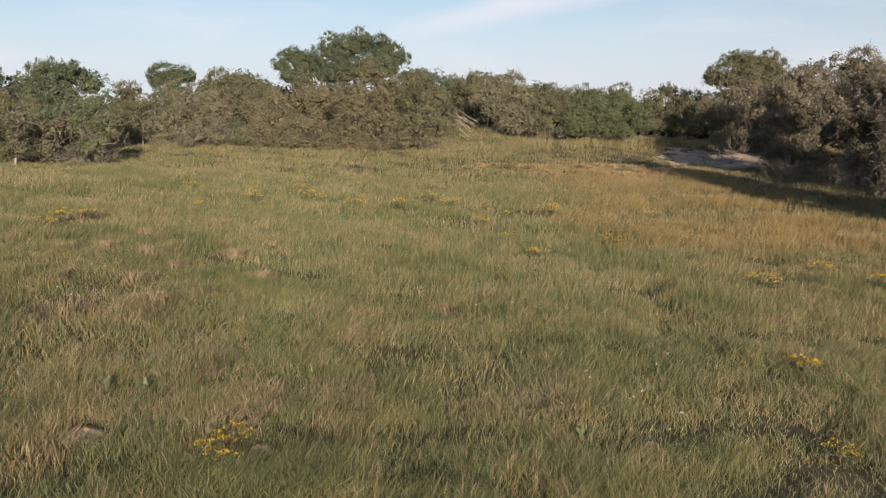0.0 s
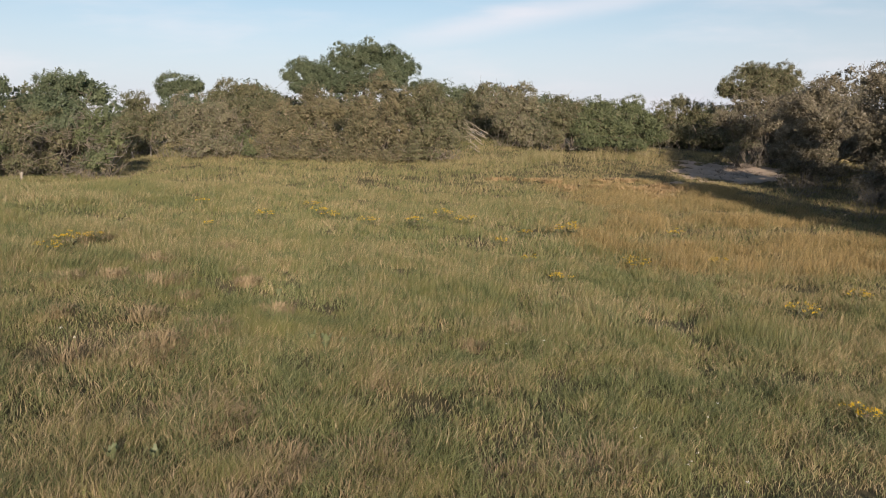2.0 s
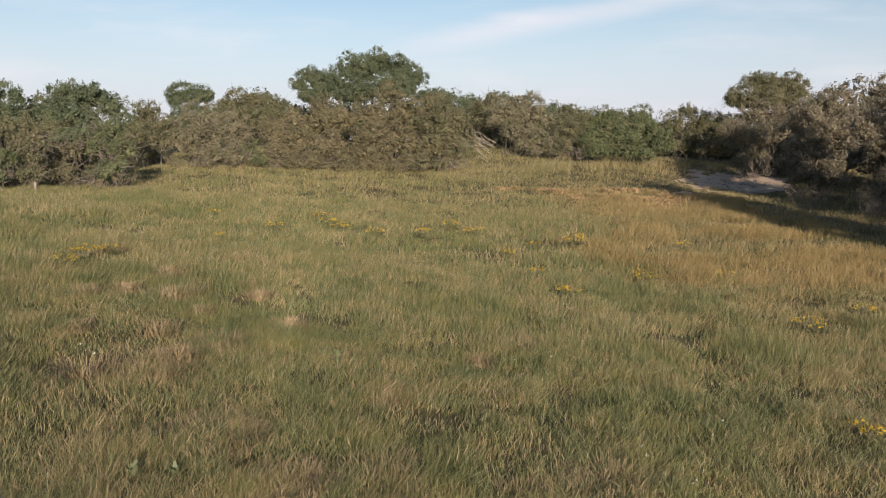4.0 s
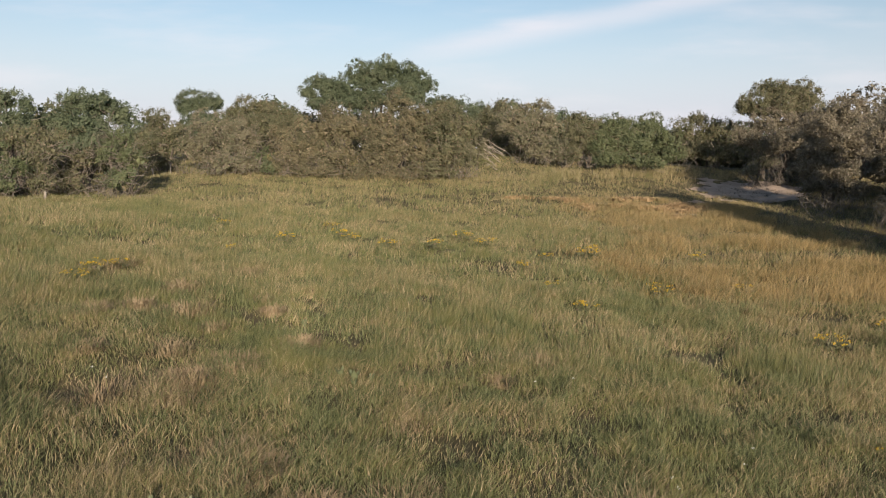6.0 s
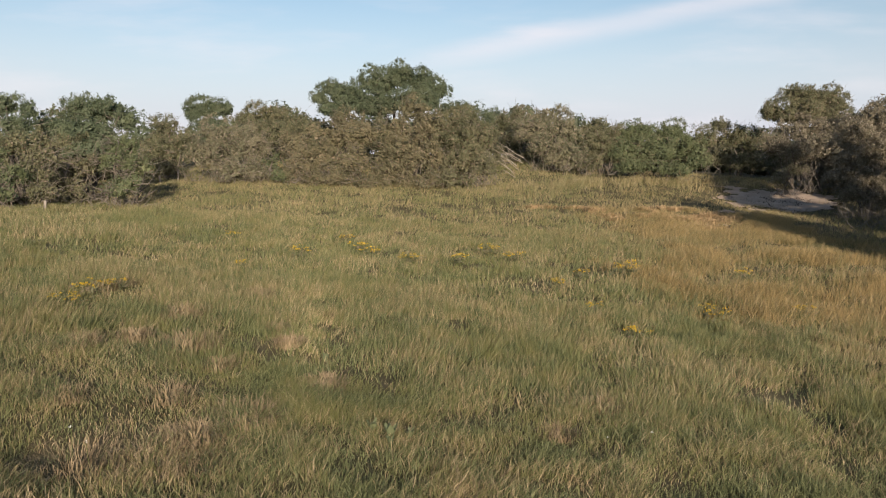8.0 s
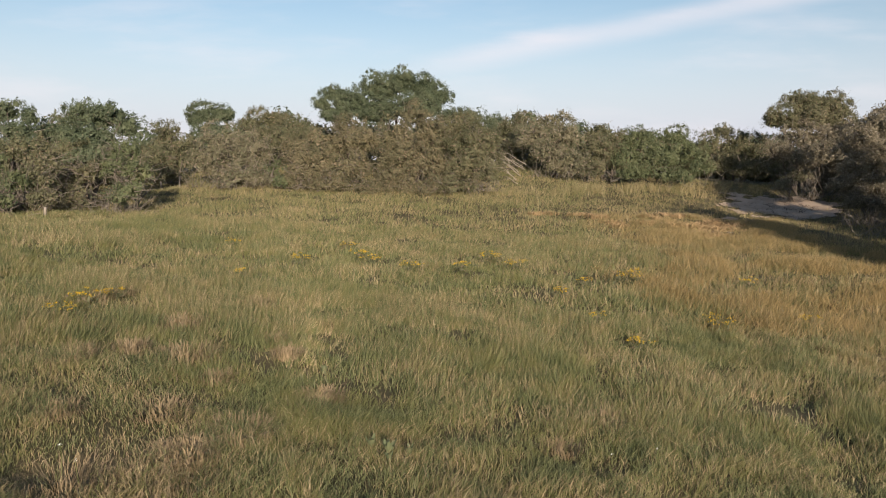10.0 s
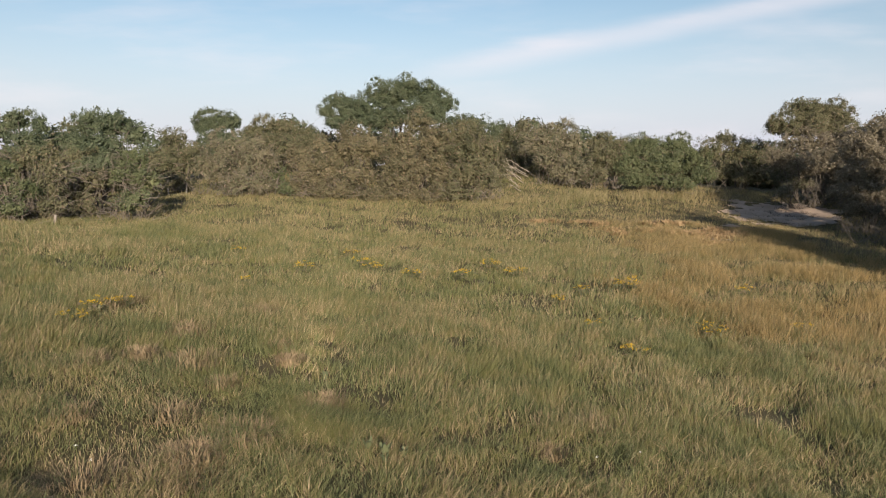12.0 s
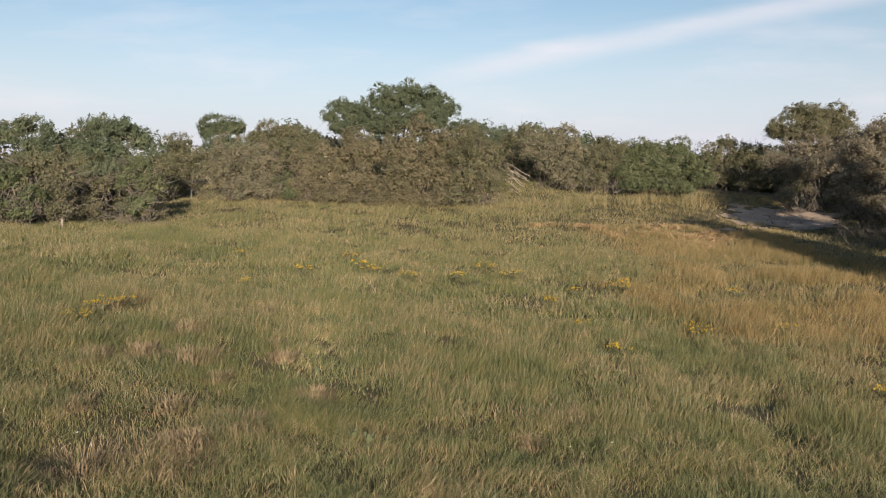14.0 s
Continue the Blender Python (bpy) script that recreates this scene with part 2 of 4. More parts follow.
def hollows(p, seed):
    """A smooth field in space, low where a crown has gaps between its boughs."""
    x, y, z = p[:, 0] + 3.7 * seed, p[:, 1], p[:, 2]
    return np.sin(2.0 * x + 1.3 * np.sin(1.5 * z) + seed) * np.sin(2.4 * z + 1.1 * np.sin(1.8 * x)) + 0.6 * np.sin(3.9 * x - 2.8 * z + 1.8 * y + 2 * seed)


def crown(rng, lobes, size, dense, lump, seed=0, gaps=-0.55):
    """Leaf clumps over rounded lobes (x, y, z, rx, ry, rz), with gaps that look into the crown."""
    cs, ws = [], []
    for k, (x, y, z, rx, ry, rz) in enumerate(lobes):
        area = 4 * math.pi * ((rx * ry) ** 1.6 / 3 + (rx * rz) ** 1.6 / 3 + (ry * rz) ** 1.6 / 3) ** (1 / 1.6)
        d = unit(rng, max(8, int(area * 1.0 / (lump * lump))))
        d = d[(d[:, 2] > -0.75) & (d[:, 1] < (0.35 if lump < 0.4 else 0.9))]
        swell = 1 + 0.10 * np.sin(d[:, 0] * 5.1 + k) * np.sin(d[:, 2] * 6.3 + 2 * k) + 0.05 * np.sin(d[:, 0] * 13 + d[:, 2] * 11 + k)
        mid = np.array((x, y, z)) + d * (rng.uniform(0.82, 1.0, len(d)) * swell)[:, None] * (rx, ry, rz)
        keep = ~buried(mid, lobes, k) & (hollows(mid, seed) > gaps + rng.normal(0, 0.12, len(d)))
        d, mid = d[keep], mid[keep]
        out = d / np.array((rx, ry, rz))
        out /= np.linalg.norm(out, axis=1, keepdims=True) + 1e-9
        r = lump * rng.uniform(0.35, 1.4, len(d))
        m = int(dense)
        e = unit(rng, len(d) * m).reshape(len(d), m, 3) + out[:, None] * 0.55
        e /= np.linalg.norm(e, axis=2, keepdims=True)
        q = mid[:, None] + e * (r[:, None] * rng.uniform(0.3, 1.08, (len(d), m)))[..., None]
        cs.append(q.reshape(-1, 3))
        ws.append((e * 0.9 + out[:, None] * 0.5 + (0, 0, 0.2)).reshape(-1, 3))
    # leafy sprigs that stand out of the tops
    for k in range(len(lobes)):
        x, y, z, rx, ry, rz = lobes[k]
        e = unit(rng, 1)[0] * (1, 0.6, 1)
        foot = np.array((x, y, z)) + np.array((e[0] * 0.7, -abs(e[1]), 0.75 + 0.2 * abs(e[2]))) * (rx, ry, rz)
        reach = rng.uniform(0.15, 0.45) * min(1.0, rx + 0.3)
        t = rng.uniform(0, 1, 18)
        q = foot + np.outer(t * reach, (e[0] * 0.5, e[1] * 0.2, 1.0)) + rng.normal(0, 0.06, (18, 3)) * (1.25 - t)[:, None]
        cs.append(q)
        ws.append(unit(rng, 18) + (0, 0, 0.3))
    return leaves(rng, np.concatenate(cs), np.concatenate(ws), size)


def inside(rng, lobes, size, filled):
    cs = []
    for x, y, z, rx, ry, rz in lobes:
        n = int(14 * (rx * ry * rz) ** (2 / 3) / (size * size) * 0.3 * filled)
        d = unit(rng, n) * rng.uniform(0.3, 0.7, n)[:, None]
        cs.append(np.array((x, y, z)) + d * (rx, ry, rz))
    c = np.concatenate(cs)
    return leaves(rng, c, unit(rng, len(c)), size, 1.3)


def sticks(rng, lobes, count, length):
    """Thin bare twigs that poke out of the crown."""
    lines = []
    for _ in range(count):
        x, y, z, rx, ry, rz = lobes[rng.integers(len(lobes))]
        d = unit(rng, 1)[0]
        d[1] = -abs(d[1])
        p = np.array((x, y, z)) + d * (rx, ry, rz) * 0.8
        w = d + rng.normal(0, 0.6, 3) * (1, 1, 0.6)
        w = w / np.linalg.norm(w) * length * rng.uniform(0.5, 1.2)
        bend = rng.normal(0, 0.12, 3) * length
        lines.append([(p, 0.016), (p + w * 0.5 + bend, 0.011), (p + w, 0.004)])
    return tubes(lines, 3)


def tangle(rng, lobes, count):
    """Crooked bare stems that lean out under the leaves at the foot."""
    lines = []
    for _ in range(count):
        x, y, z, rx, ry, rz = lobes[rng.integers(len(lobes))]
        a = np.array((x + rng.uniform(-1, 1) * rx, y - ry * rng.uniform(0.3, 0.9), 0.0))
        w = np.array((rng.normal(0, 0.55), rng.normal(-0.15, 0.25), rng.uniform(0.35, 1.0) * min(z + 0.3 * rz, 1.5)))
        lines.append([(a, 0.018), (a + w * 0.45 + rng.normal(0, 0.10, 3), 0.013), (a + w * 0.8 + rng.normal(0, 0.10, 3), 0.009), (a + w + rng.normal(0, 0.1, 3), 0.004)])
    return tubes(lines, 3)


def bush(kind, label, category, place, lobes, leaf, seed, size=0.066, dense=44, lump=0.32, trunks=4, twigs=30, tall=0.09, group="", rough=8, filled=3.4, gaps=-0.42):
    """A tree or shrub on its trunks; lobes are given from its foot."""
    rng = np.random.default_rng(seed)
    foot = (place[0], place[1], float(lie(*place)) - 0.05)
    ob = thing(kind, label, category, foot, group)
    for k in range(trunks):
        x, y, z, rx, ry, rz = lobes[k % len(lobes)]
        base = np.array((x * 0.25 + rng.normal(0, 0.3), y * 0.25 + rng.normal(0, 0.25), -0.15))
        top = np.array((x, y, z)) + rng.normal(0, 0.25, 3)
        midp = base * 0.5 + top * 0.5 + rng.normal(0, 0.22, 3)
        line = [(base, tall), (base * 0.75 + midp * 0.25 + rng.normal(0, 0.05, 3), tall * 0.85), (midp, tall * 0.6), (top, tall * 0.3)]
        part("trunk" if k == 0 else "limb", mesh_of("trunk", *tubes(line_set(rng, line), 5), BARK, True), ob)
    part("crown", mesh_of("crown", *crown(rng, billows(rng, lobes, rough), size, dense, lump, seed, gaps), leaf), ob)
    part("inner_foliage", mesh_of("inner_foliage", *inside(rng, lobes, size * 2.6, filled), leaf), ob)
    if twigs:
        part("twig_mass", mesh_of("twig_mass", *sticks(rng, lobes, 2 * twigs, 0.85), GREYTWIG), ob, "bare grey twigs")["kind"] = "stuff"
        feet = [b for b in lobes if b[2] < 2.0] or lobes[-2:]
        part("stem_tangle", mesh_of("stem_tangle", *tangle(rng, feet, int(0.6 * twigs)), GREYTWIG), ob, "tangled bare stems at the foot")["kind"] = "stuff"
    return ob


def line_set(rng, line):
    """A limb with two side shoots."""
    out = [line]
    for _ in range(2):
        k = rng.integers(1, len(line) - 1)
        p, r = line[k]
        w = (line[-1][0] - p) * 0.6 + rng.normal(0, 0.5, 3)
        out.append([(p, r * 0.7), (p + w * 0.5 + rng.normal(0, 0.1, 3), r * 0.45), (p + w, r * 0.2)])
    return out


def dome(rng_seed, w, d, h, n=5):
    """Lobes that make an uneven dome w wide, d deep and h high."""
    rng = np.random.default_rng(rng_seed)
    out = [(0, 0, h * 0.52, w * 0.34, d * 0.34, h * 0.47)]
    for k in range(n):
        a = 2 * math.pi * (k + rng.uniform(-0.25, 0.25)) / n
        s = rng.uniform(0.24, 0.34)
        hz = h * rng.uniform(0.25, 0.36)
        out.append((math.cos(a) * w * 0.33, math.sin(a) * d * 0.33, hz * rng.uniform(0.95, 1.35), w * s * 0.85, d * s, hz))
    return out


SCRUB = "dense scrub round the meadow"
bush("green_tree", "dark green bushy tree over brown scrub", "tree", (-20.7, 40),
     [(0.67, 0.85, 4.53, 1.50, 1.13, 0.77), (-0.74, 1.00, 4.67, 0.91, 0.68, 0.51), (2.12, 0.26, 3.99, 0.82, 0.62, 0.63), (-1.38, 0.03, 3.79, 1.01, 0.76, 0.62), (0.43, -0.34, 3.46, 1.77, 1.33, 0.74), (1.16, -1.60, 2.38, 1.21, 0.91, 0.71)],
     LEAF_GREEN, 115, size=0.07, lump=0.27, trunks=5, twigs=6, filled=6.0, gaps=-0.9)
bush("green_tree", "dark green bushy tree at the thicket end", "tree", (-23.8, 38),
     [(-0.10, 1.00, 4.66, 0.79, 0.59, 0.54), (1.30, 0.55, 4.33, 0.53, 0.40, 0.40), (1.19, -0.34, 3.68, 1.00, 0.75, 0.45), (-0.86, 0.37, 4.20, 0.83, 0.63, 0.59), (1.44, -1.60, 2.82, 0.90, 0.67, 0.54)],
     LEAF_GREEN, 116, size=0.07, lump=0.27, trunks=5, twigs=6, filled=6.0, gaps=-0.9)
bush("scrub_bush", "tangled brown scrub bush with bare stems below", "bush", (-20.6, 34.5),
     [(-0.73, 1.00, 2.64, 1.15, 0.86, 0.64), (0.84, 0.43, 2.14, 0.91, 0.68, 0.57), (0.65, -0.46, 1.38, 1.04, 0.78, 0.49), (1.50, -1.22, 0.77, 0.80, 0.60, 0.37), (0.53, -1.60, 0.47, 0.79, 0.59, 0.35)],
     LEAF_OLIVE, 117, size=0.066, lump=0.26, twigs=90, group=SCRUB)
bush("scrub_bush", "olive-green scrub bush at the meadow edge", "bush", (-20.9, 33),
     [(1.13, -0.10, 1.36, 0.63, 0.47, 0.35), (-0.74, 1.00, 1.92, 0.82, 0.62, 0.60), (1.51, -1.60, 0.65, 0.64, 0.48, 0.35), (0.54, -1.20, 0.83, 0.75, 0.56, 0.45)],
     LEAF_FRESH, 119, size=0.066, lump=0.26, twigs=40, group=SCRUB)
bush("scrub_bush", "brown scrub bush with a dark hollow under it", "bush", (-20.1, 37.5),
     [(-0.24, 1.00, 2.57, 1.34, 1.00, 0.59), (0.74, 0.02, 1.72, 1.05, 0.79, 0.57), (0.10, -0.90, 0.98, 1.02, 0.77, 0.49), (1.17, -1.60, 0.43, 0.76, 0.57, 0.35)],
     LEAF_OLIVE, 118, size=0.066, lump=0.26, twigs=70, group=SCRUB)
bush("scrub_bush", "olive scrub bush with pale hanging twigs", "bush", (-17.5, 37),
     [(-0.09, 1.00, 2.62, 0.89, 0.66, 0.58), (0.93, -0.10, 1.79, 0.79, 0.59, 0.49), (-0.51, 0.29, 2.08, 0.74, 0.56, 0.50), (0.99, -1.21, 1.01, 0.65, 0.48, 0.36), (0.47, -1.60, 0.75, 0.64, 0.48, 0.35)],
     LEAF_FRESH, 123, size=0.066, lump=0.26, twigs=80, group=SCRUB)
bush("scrub_bush", "brownish scrub bush behind the fence posts", "bush", (-23.1, 55),
     [(-0.11, 1.00, 3.54, 1.20, 0.90, 0.73), (1.22, -0.36, 2.24, 1.43, 1.07, 1.07), (0.24, -1.13, 1.53, 1.23, 0.92, 0.87), (1.18, -2.20, 0.58, 1.37, 1.03, 0.50)],
     LEAF_OLIVE, 100, group=SCRUB)
bush("umbrella_tree", "small dark tree with an open crown behind the scrub", "tree", (-22.9, 63),
     [(0.28, 0.33, 4.53, 1.92, 1.44, 0.90), (-1.05, 0.18, 4.21, 0.81, 0.70, 0.77), (1.61, 0.33, 4.52, 0.90, 0.68, 0.73), (0.45, -0.29, 3.26, 1.58, 1.19, 0.76), (1.09, -0.73, 2.39, 1.57, 1.18, 0.76)],
     LEAF_GREEN, 113, trunks=4, twigs=3, tall=0.1, dense=60, filled=8.0, gaps=-1.3)
bush("scrub_bush", "grey-green scrub bush with pale dead twigs", "bush", (-17.4, 52.5),
     [(-0.40, 0.90, 2.94, 2.28, 1.71, 1.04), (1.58, -0.51, 2.06, 1.87, 1.40, 1.26), (-0.84, -1.49, 1.47, 1.66, 1.24, 1.06), (1.77, -2.90, 0.67, 2.26, 1.69, 0.70)],
     LEAF_GREY, 101, twigs=110, group=SCRUB)
bush("scrub_bush", "olive scrub rising behind the front bushes", "bush", (-16.5, 60),
     [(-0.34, 1.00, 3.97, 1.84, 1.38, 0.82), (-1.91, 0.49, 3.65, 1.21, 0.91, 0.61), (1.51, -0.01, 3.33, 1.60, 1.20, 0.90), (0.20, -1.86, 2.21, 2.71, 2.03, 1.16), (2.78, -2.20, 2.01, 1.34, 1.01, 0.96)],
     LEAF_OLIVE, 102, group=SCRUB)
bush("scrub_bush", "fresh green bush at the foot of grey scrub", "bush", (-14.2, 51.5),
     [(-0.39, 0.90, 1.17, 0.75, 0.60, 0.67), (1.11, -2.90, 0.42, 0.84, 0.63, 0.44)],
     LEAF_FRESH, 103, twigs=4, group=SCRUB)
bush("scrub_bush", "tan scrub bush filling the meadow edge", "bush", (-12.6, 51.5),
     [(-0.24, 0.90, 1.73, 1.36, 1.02, 1.01), (1.09, -2.06, 0.60, 1.59, 1.20, 0.78), (0.15, -2.90, 0.30, 0.76, 0.57, 0.44)],
     LEAF_TAN, 124, twigs=40, group=SCRUB)
bush("scrub_bush", "wide olive-brown scrub dome on the meadow edge", "bush", (-9.7, 51),
     [(0.31, 0.90, 3.85, 1.26, 0.95, 0.74), (-0.52, -0.13, 2.74, 1.73, 1.30, 0.89), (1.54, -0.05, 2.83, 1.40, 1.05, 0.89), (-1.12, -1.40, 1.44, 1.76, 1.32, 1.03), (1.03, -1.71, 1.12, 1.59, 1.19, 1.02), (-0.39, -2.74, 0.12, 2.03, 1.52, 0.47), (2.15, -2.90, -0.03, 1.54, 1.16, 0.40)],
     LEAF_TAN, 104, twigs=60, group=SCRUB)
bush("scrub_bush", "tall olive-brown scrub dome below the round tree", "bush", (-5.0, 51.5),
     [(-0.22, 0.90, 4.46, 1.28, 0.96, 0.84), (-1.13, -0.23, 3.09, 1.50, 1.12, 1.16), (1.19, -0.16, 3.17, 1.92, 1.44, 1.33), (-0.35, -1.63, 1.45, 1.94, 1.46, 1.36), (-1.55, -2.48, 0.50, 1.42, 1.06, 0.85), (1.26, -1.49, 1.61, 1.45, 1.09, 0.96), (1.02, -2.90, 0.04, 2.20, 1.65, 0.52)],
     LEAF_TAN, 105, twigs=60, group=SCRUB)
bush("scrub_bush", "olive scrub dome beside fallen dead branches", "bush", (-1.6, 51),
     [(-0.23, 0.90, 4.04, 1.52, 1.14, 0.66), (-0.45, -0.34, 2.77, 1.89, 1.42, 1.14), (1.18, -0.34, 2.77, 0.89, 0.89, 1.14), (0.14, -1.74, 1.40, 1.83, 1.37, 1.02), (-0.79, -2.90, 0.33, 1.70, 1.28, 0.43), (1.40, -2.24, 0.94, 0.76, 0.57, 0.60)],
     LEAF_OLIVE, 106, twigs=60, group=SCRUB)
bush("round_tree", "dark green round-crowned tree above the scrub", "tree", (-9.3, 67),
     [(1.95, 0.62, 6.72, 1.73, 1.30, 1.16), (0.23, 0.14, 6.04, 2.05, 1.54, 1.38), (3.95, 0.30, 6.25, 1.61, 1.21, 1.16), (5.30, -0.26, 5.45, 1.14, 0.86, 0.92), (-3.70, -0.13, 5.66, 1.37, 1.03, 0.74), (-4.81, -0.70, 4.84, 0.91, 0.68, 0.56), (-2.31, -0.58, 5.02, 2.25, 1.69, 1.14), (-0.06, -1.14, 4.23, 3.11, 2.33, 1.24), (3.59, -0.90, 4.55, 2.68, 2.01, 1.24), (-3.28, -1.38, 3.90, 2.00, 1.50, 0.90)],
     LEAF_GREEN, 112, trunks=6, twigs=10, tall=0.16, dense=60, filled=9.0, gaps=-1.3)
bush("scrub_bush", "dark green bush top behind the scrub", "bush", (-1.2, 74),
     [(-0.46, 0.73, 4.34, 1.82, 1.36, 0.76), (2.08, -0.33, 3.79, 1.29, 0.97, 0.54), (0.51, -2.20, 2.88, 2.70, 2.03, 1.01), (-2.32, 1.00, 4.48, 1.57, 1.18, 0.81)],
     LEAF_GREEN, 107, trunks=2, twigs=0, group=SCRUB)
bush("scrub_bush", "grey-green scrub bush with upright twigs on top", "bush", (4.7, 58),
     [(-2.24, 1.00, 4.12, 0.98, 0.74, 0.49), (-0.06, 0.91, 4.02, 1.37, 1.03, 0.78), (-1.18, -0.16, 2.85, 1.63, 1.22, 0.96), (0.87, -0.16, 2.85, 1.53, 1.15, 1.15), (-0.35, -1.40, 1.54, 1.31, 0.98, 1.02), (0.84, -2.20, 0.73, 1.38, 1.03, 0.91)],
     LEAF_GREY, 108, twigs=55, group=SCRUB)
bush("scrub_bush", "olive scrub bush standing on a low trunk", "bush", (8.5, 58),
     [(-0.44, 1.00, 3.47, 1.18, 0.88, 0.69), (-0.31, -0.60, 2.13, 1.33, 1.02, 1.14), (-1.09, -2.20, 0.85, 1.10, 0.82, 0.73), (0.81, 0.54, 3.08, 0.97, 0.73, 0.68)],
     LEAF_OLIVE, 109, group=SCRUB)
bush("scrub_bush", "dark olive scrub filling the gap behind dead branches", "bush", (2.7, 64),
     [(-0.90, 1.00, 2.93, 1.54, 1.16, 0.89), (-0.35, -0.83, 1.22, 1.91, 1.44, 1.28), (0.60, -2.20, -0.00, 1.66, 1.24, 1.04)],
     LEAF_OLIVE, 151, twigs=20, group=SCRUB)
bush("scrub_bush", "fresh green rounded bush beside the dune", "bush", (12.6, 57.5),
     [(-1.47, 0.79, 3.28, 1.65, 1.23, 0.87), (1.00, 1.00, 3.47, 1.55, 1.17, 0.68), (-2.66, -0.60, 2.05, 1.69, 1.27, 1.03), (-0.29, -0.60, 2.05, 1.88, 1.41, 1.22), (1.77, -0.39, 2.24, 1.13, 0.93, 1.04), (2.09, -1.56, 1.24, 0.92, 0.74, 0.82), (-2.37, -1.99, 0.89, 2.01, 1.51, 0.54), (0.24, -2.20, 0.71, 2.00, 1.50, 0.44)],
     LEAF_FRESH, 110, twigs=14, group=SCRUB)
bush("scrub_bush", "dark brown thicket behind the sandy hollow", "bush", (21.4, 67),
     [(-1.13, 1.00, 4.27, 1.17, 0.88, 0.60), (-2.76, -0.21, 3.04, 1.59, 1.19, 1.14), (-0.37, -0.10, 3.15, 1.82, 1.37, 1.26), (1.41, -0.54, 2.71, 1.81, 1.35, 1.47), (-2.16, -1.87, 1.44, 1.76, 1.32, 1.00), (0.24, -2.20, 1.13, 1.54, 1.15, 0.89)],
     LEAF_OLIVE, 111, group=SCRUB)
bush("tall_tree", "olive tree with a broken crown over the dune", "tree", (26.6, 64),
     [(-1.81, 0.50, 7.08, 0.92, 0.69, 0.53), (-0.89, -0.02, 6.45, 1.94, 1.46, 0.98), (-4.01, -0.92, 5.40, 1.17, 0.88, 0.96), (0.66, 0.07, 6.56, 1.62, 1.22, 0.92), (1.38, -0.38, 6.02, 1.08, 0.81, 0.82), (-2.05, -1.01, 5.29, 2.43, 1.83, 1.06), (0.10, -1.10, 5.19, 1.90, 1.43, 1.06)],
     LEAF_OLIVE, 114, trunks=6, twigs=25, tall=0.13, dense=54, filled=7.0, gaps=-1.0)
bush("scrub_bush", "brown scrub bush above the sandy hollow", "bush", (22.8, 56),
     [(-0.68, 0.80, 4.18, 2.07, 1.55, 1.03), (-3.20, -1.60, 3.07, 1.24, 0.93, 0.97), (-1.06, -2.20, 2.81, 1.76, 1.32, 1.23), (1.73, 1.00, 4.27, 1.70, 1.27, 1.13)],
     LEAF_BROWN, 120, twigs=90, group=SCRUB)
bush("scrub_bush", "pale-leaved shrub hanging over the sandy hollow", "bush", (20.5, 54),
     [(0.15, 0.42, 1.58, 1.06, 0.80, 0.61), (-1.14, -0.92, 1.01, 0.68, 0.51, 0.35)],
     LEAF_GREY, 125, twigs=40, trunks=2, group=SCRUB)
bush("scrub_bush", "tall brown scrub bush overhanging the dune", "bush", (21.0, 45),
     [(0.34, 1.00, 5.01, 1.65, 1.24, 1.05), (-0.97, 0.54, 4.29, 1.19, 0.89, 0.89), (0.52, 0.09, 3.58, 1.61, 1.21, 1.17), (-1.15, -0.28, 3.02, 1.23, 0.92, 0.94), (-2.09, -0.92, 2.05, 0.92, 0.69, 0.63), (-0.32, -0.92, 2.06, 1.43, 1.07, 0.71), (-1.78, -1.51, 1.18, 0.98, 0.73, 0.41), (-0.34, -1.60, 1.06, 1.26, 0.94, 0.48)],
     LEAF_BROWN, 121, size=0.066, lump=0.3, twigs=120, filled=6.0, gaps=-0.7, group=SCRUB)
bush("scrub_bush", "brown thicket reaching out over the grass", "bush", (21.0, 37),
     [(-0.54, 1.00, 5.72, 1.22, 0.91, 0.87), (0.39, 0.51, 4.73, 1.20, 0.96, 1.06), (-1.82, 0.23, 4.18, 0.92, 0.83, 0.92), (-1.03, -0.26, 3.21, 1.43, 1.08, 1.04), (0.15, -0.41, 2.94, 1.03, 0.93, 1.03), (-0.93, -1.04, 1.74, 1.14, 0.85, 0.75), (-1.86, -1.32, 1.22, 0.87, 0.65, 0.48), (-0.49, -1.60, 0.69, 0.99, 0.74, 0.61)],
     LEAF_BROWN, 122, size=0.06, lump=0.28, twigs=150, filled=6.0, gaps=-0.7, group=SCRUB)
bush("scrub_bush", "brown scrub bush with bare pale twigs over the grass", "bush", (20.8, 34),
     [(-0.26, 1.00, 4.82, 0.85, 0.85, 1.23), (-0.44, 0.05, 3.27, 0.82, 0.82, 1.06), (-1.22, -0.81, 1.92, 0.79, 0.71, 0.79), (-0.97, -1.60, 0.72, 0.77, 0.59, 0.65)],
     LEAF_BROWN, 150, size=0.06, dense=36, lump=0.28, twigs=150, filled=5.0, gaps=-0.8, group=SCRUB)
bush("scrub_bush", "olive-brown scrub rising between the domes", "bush", (-5.0, 59),
     [(-3.58, 0.68, 1.91, 2.79, 2.09, 1.19), (0.34, 0.68, 1.90, 2.79, 2.09, 1.19), (3.26, 1.00, 2.10, 2.00, 1.50, 1.00), (-1.38, -1.88, 0.36, 3.22, 2.42, 1.13), (2.74, -2.20, 0.18, 2.64, 1.98, 1.12)],
     LEAF_OLIVE, 152, twigs=10, group=SCRUB)
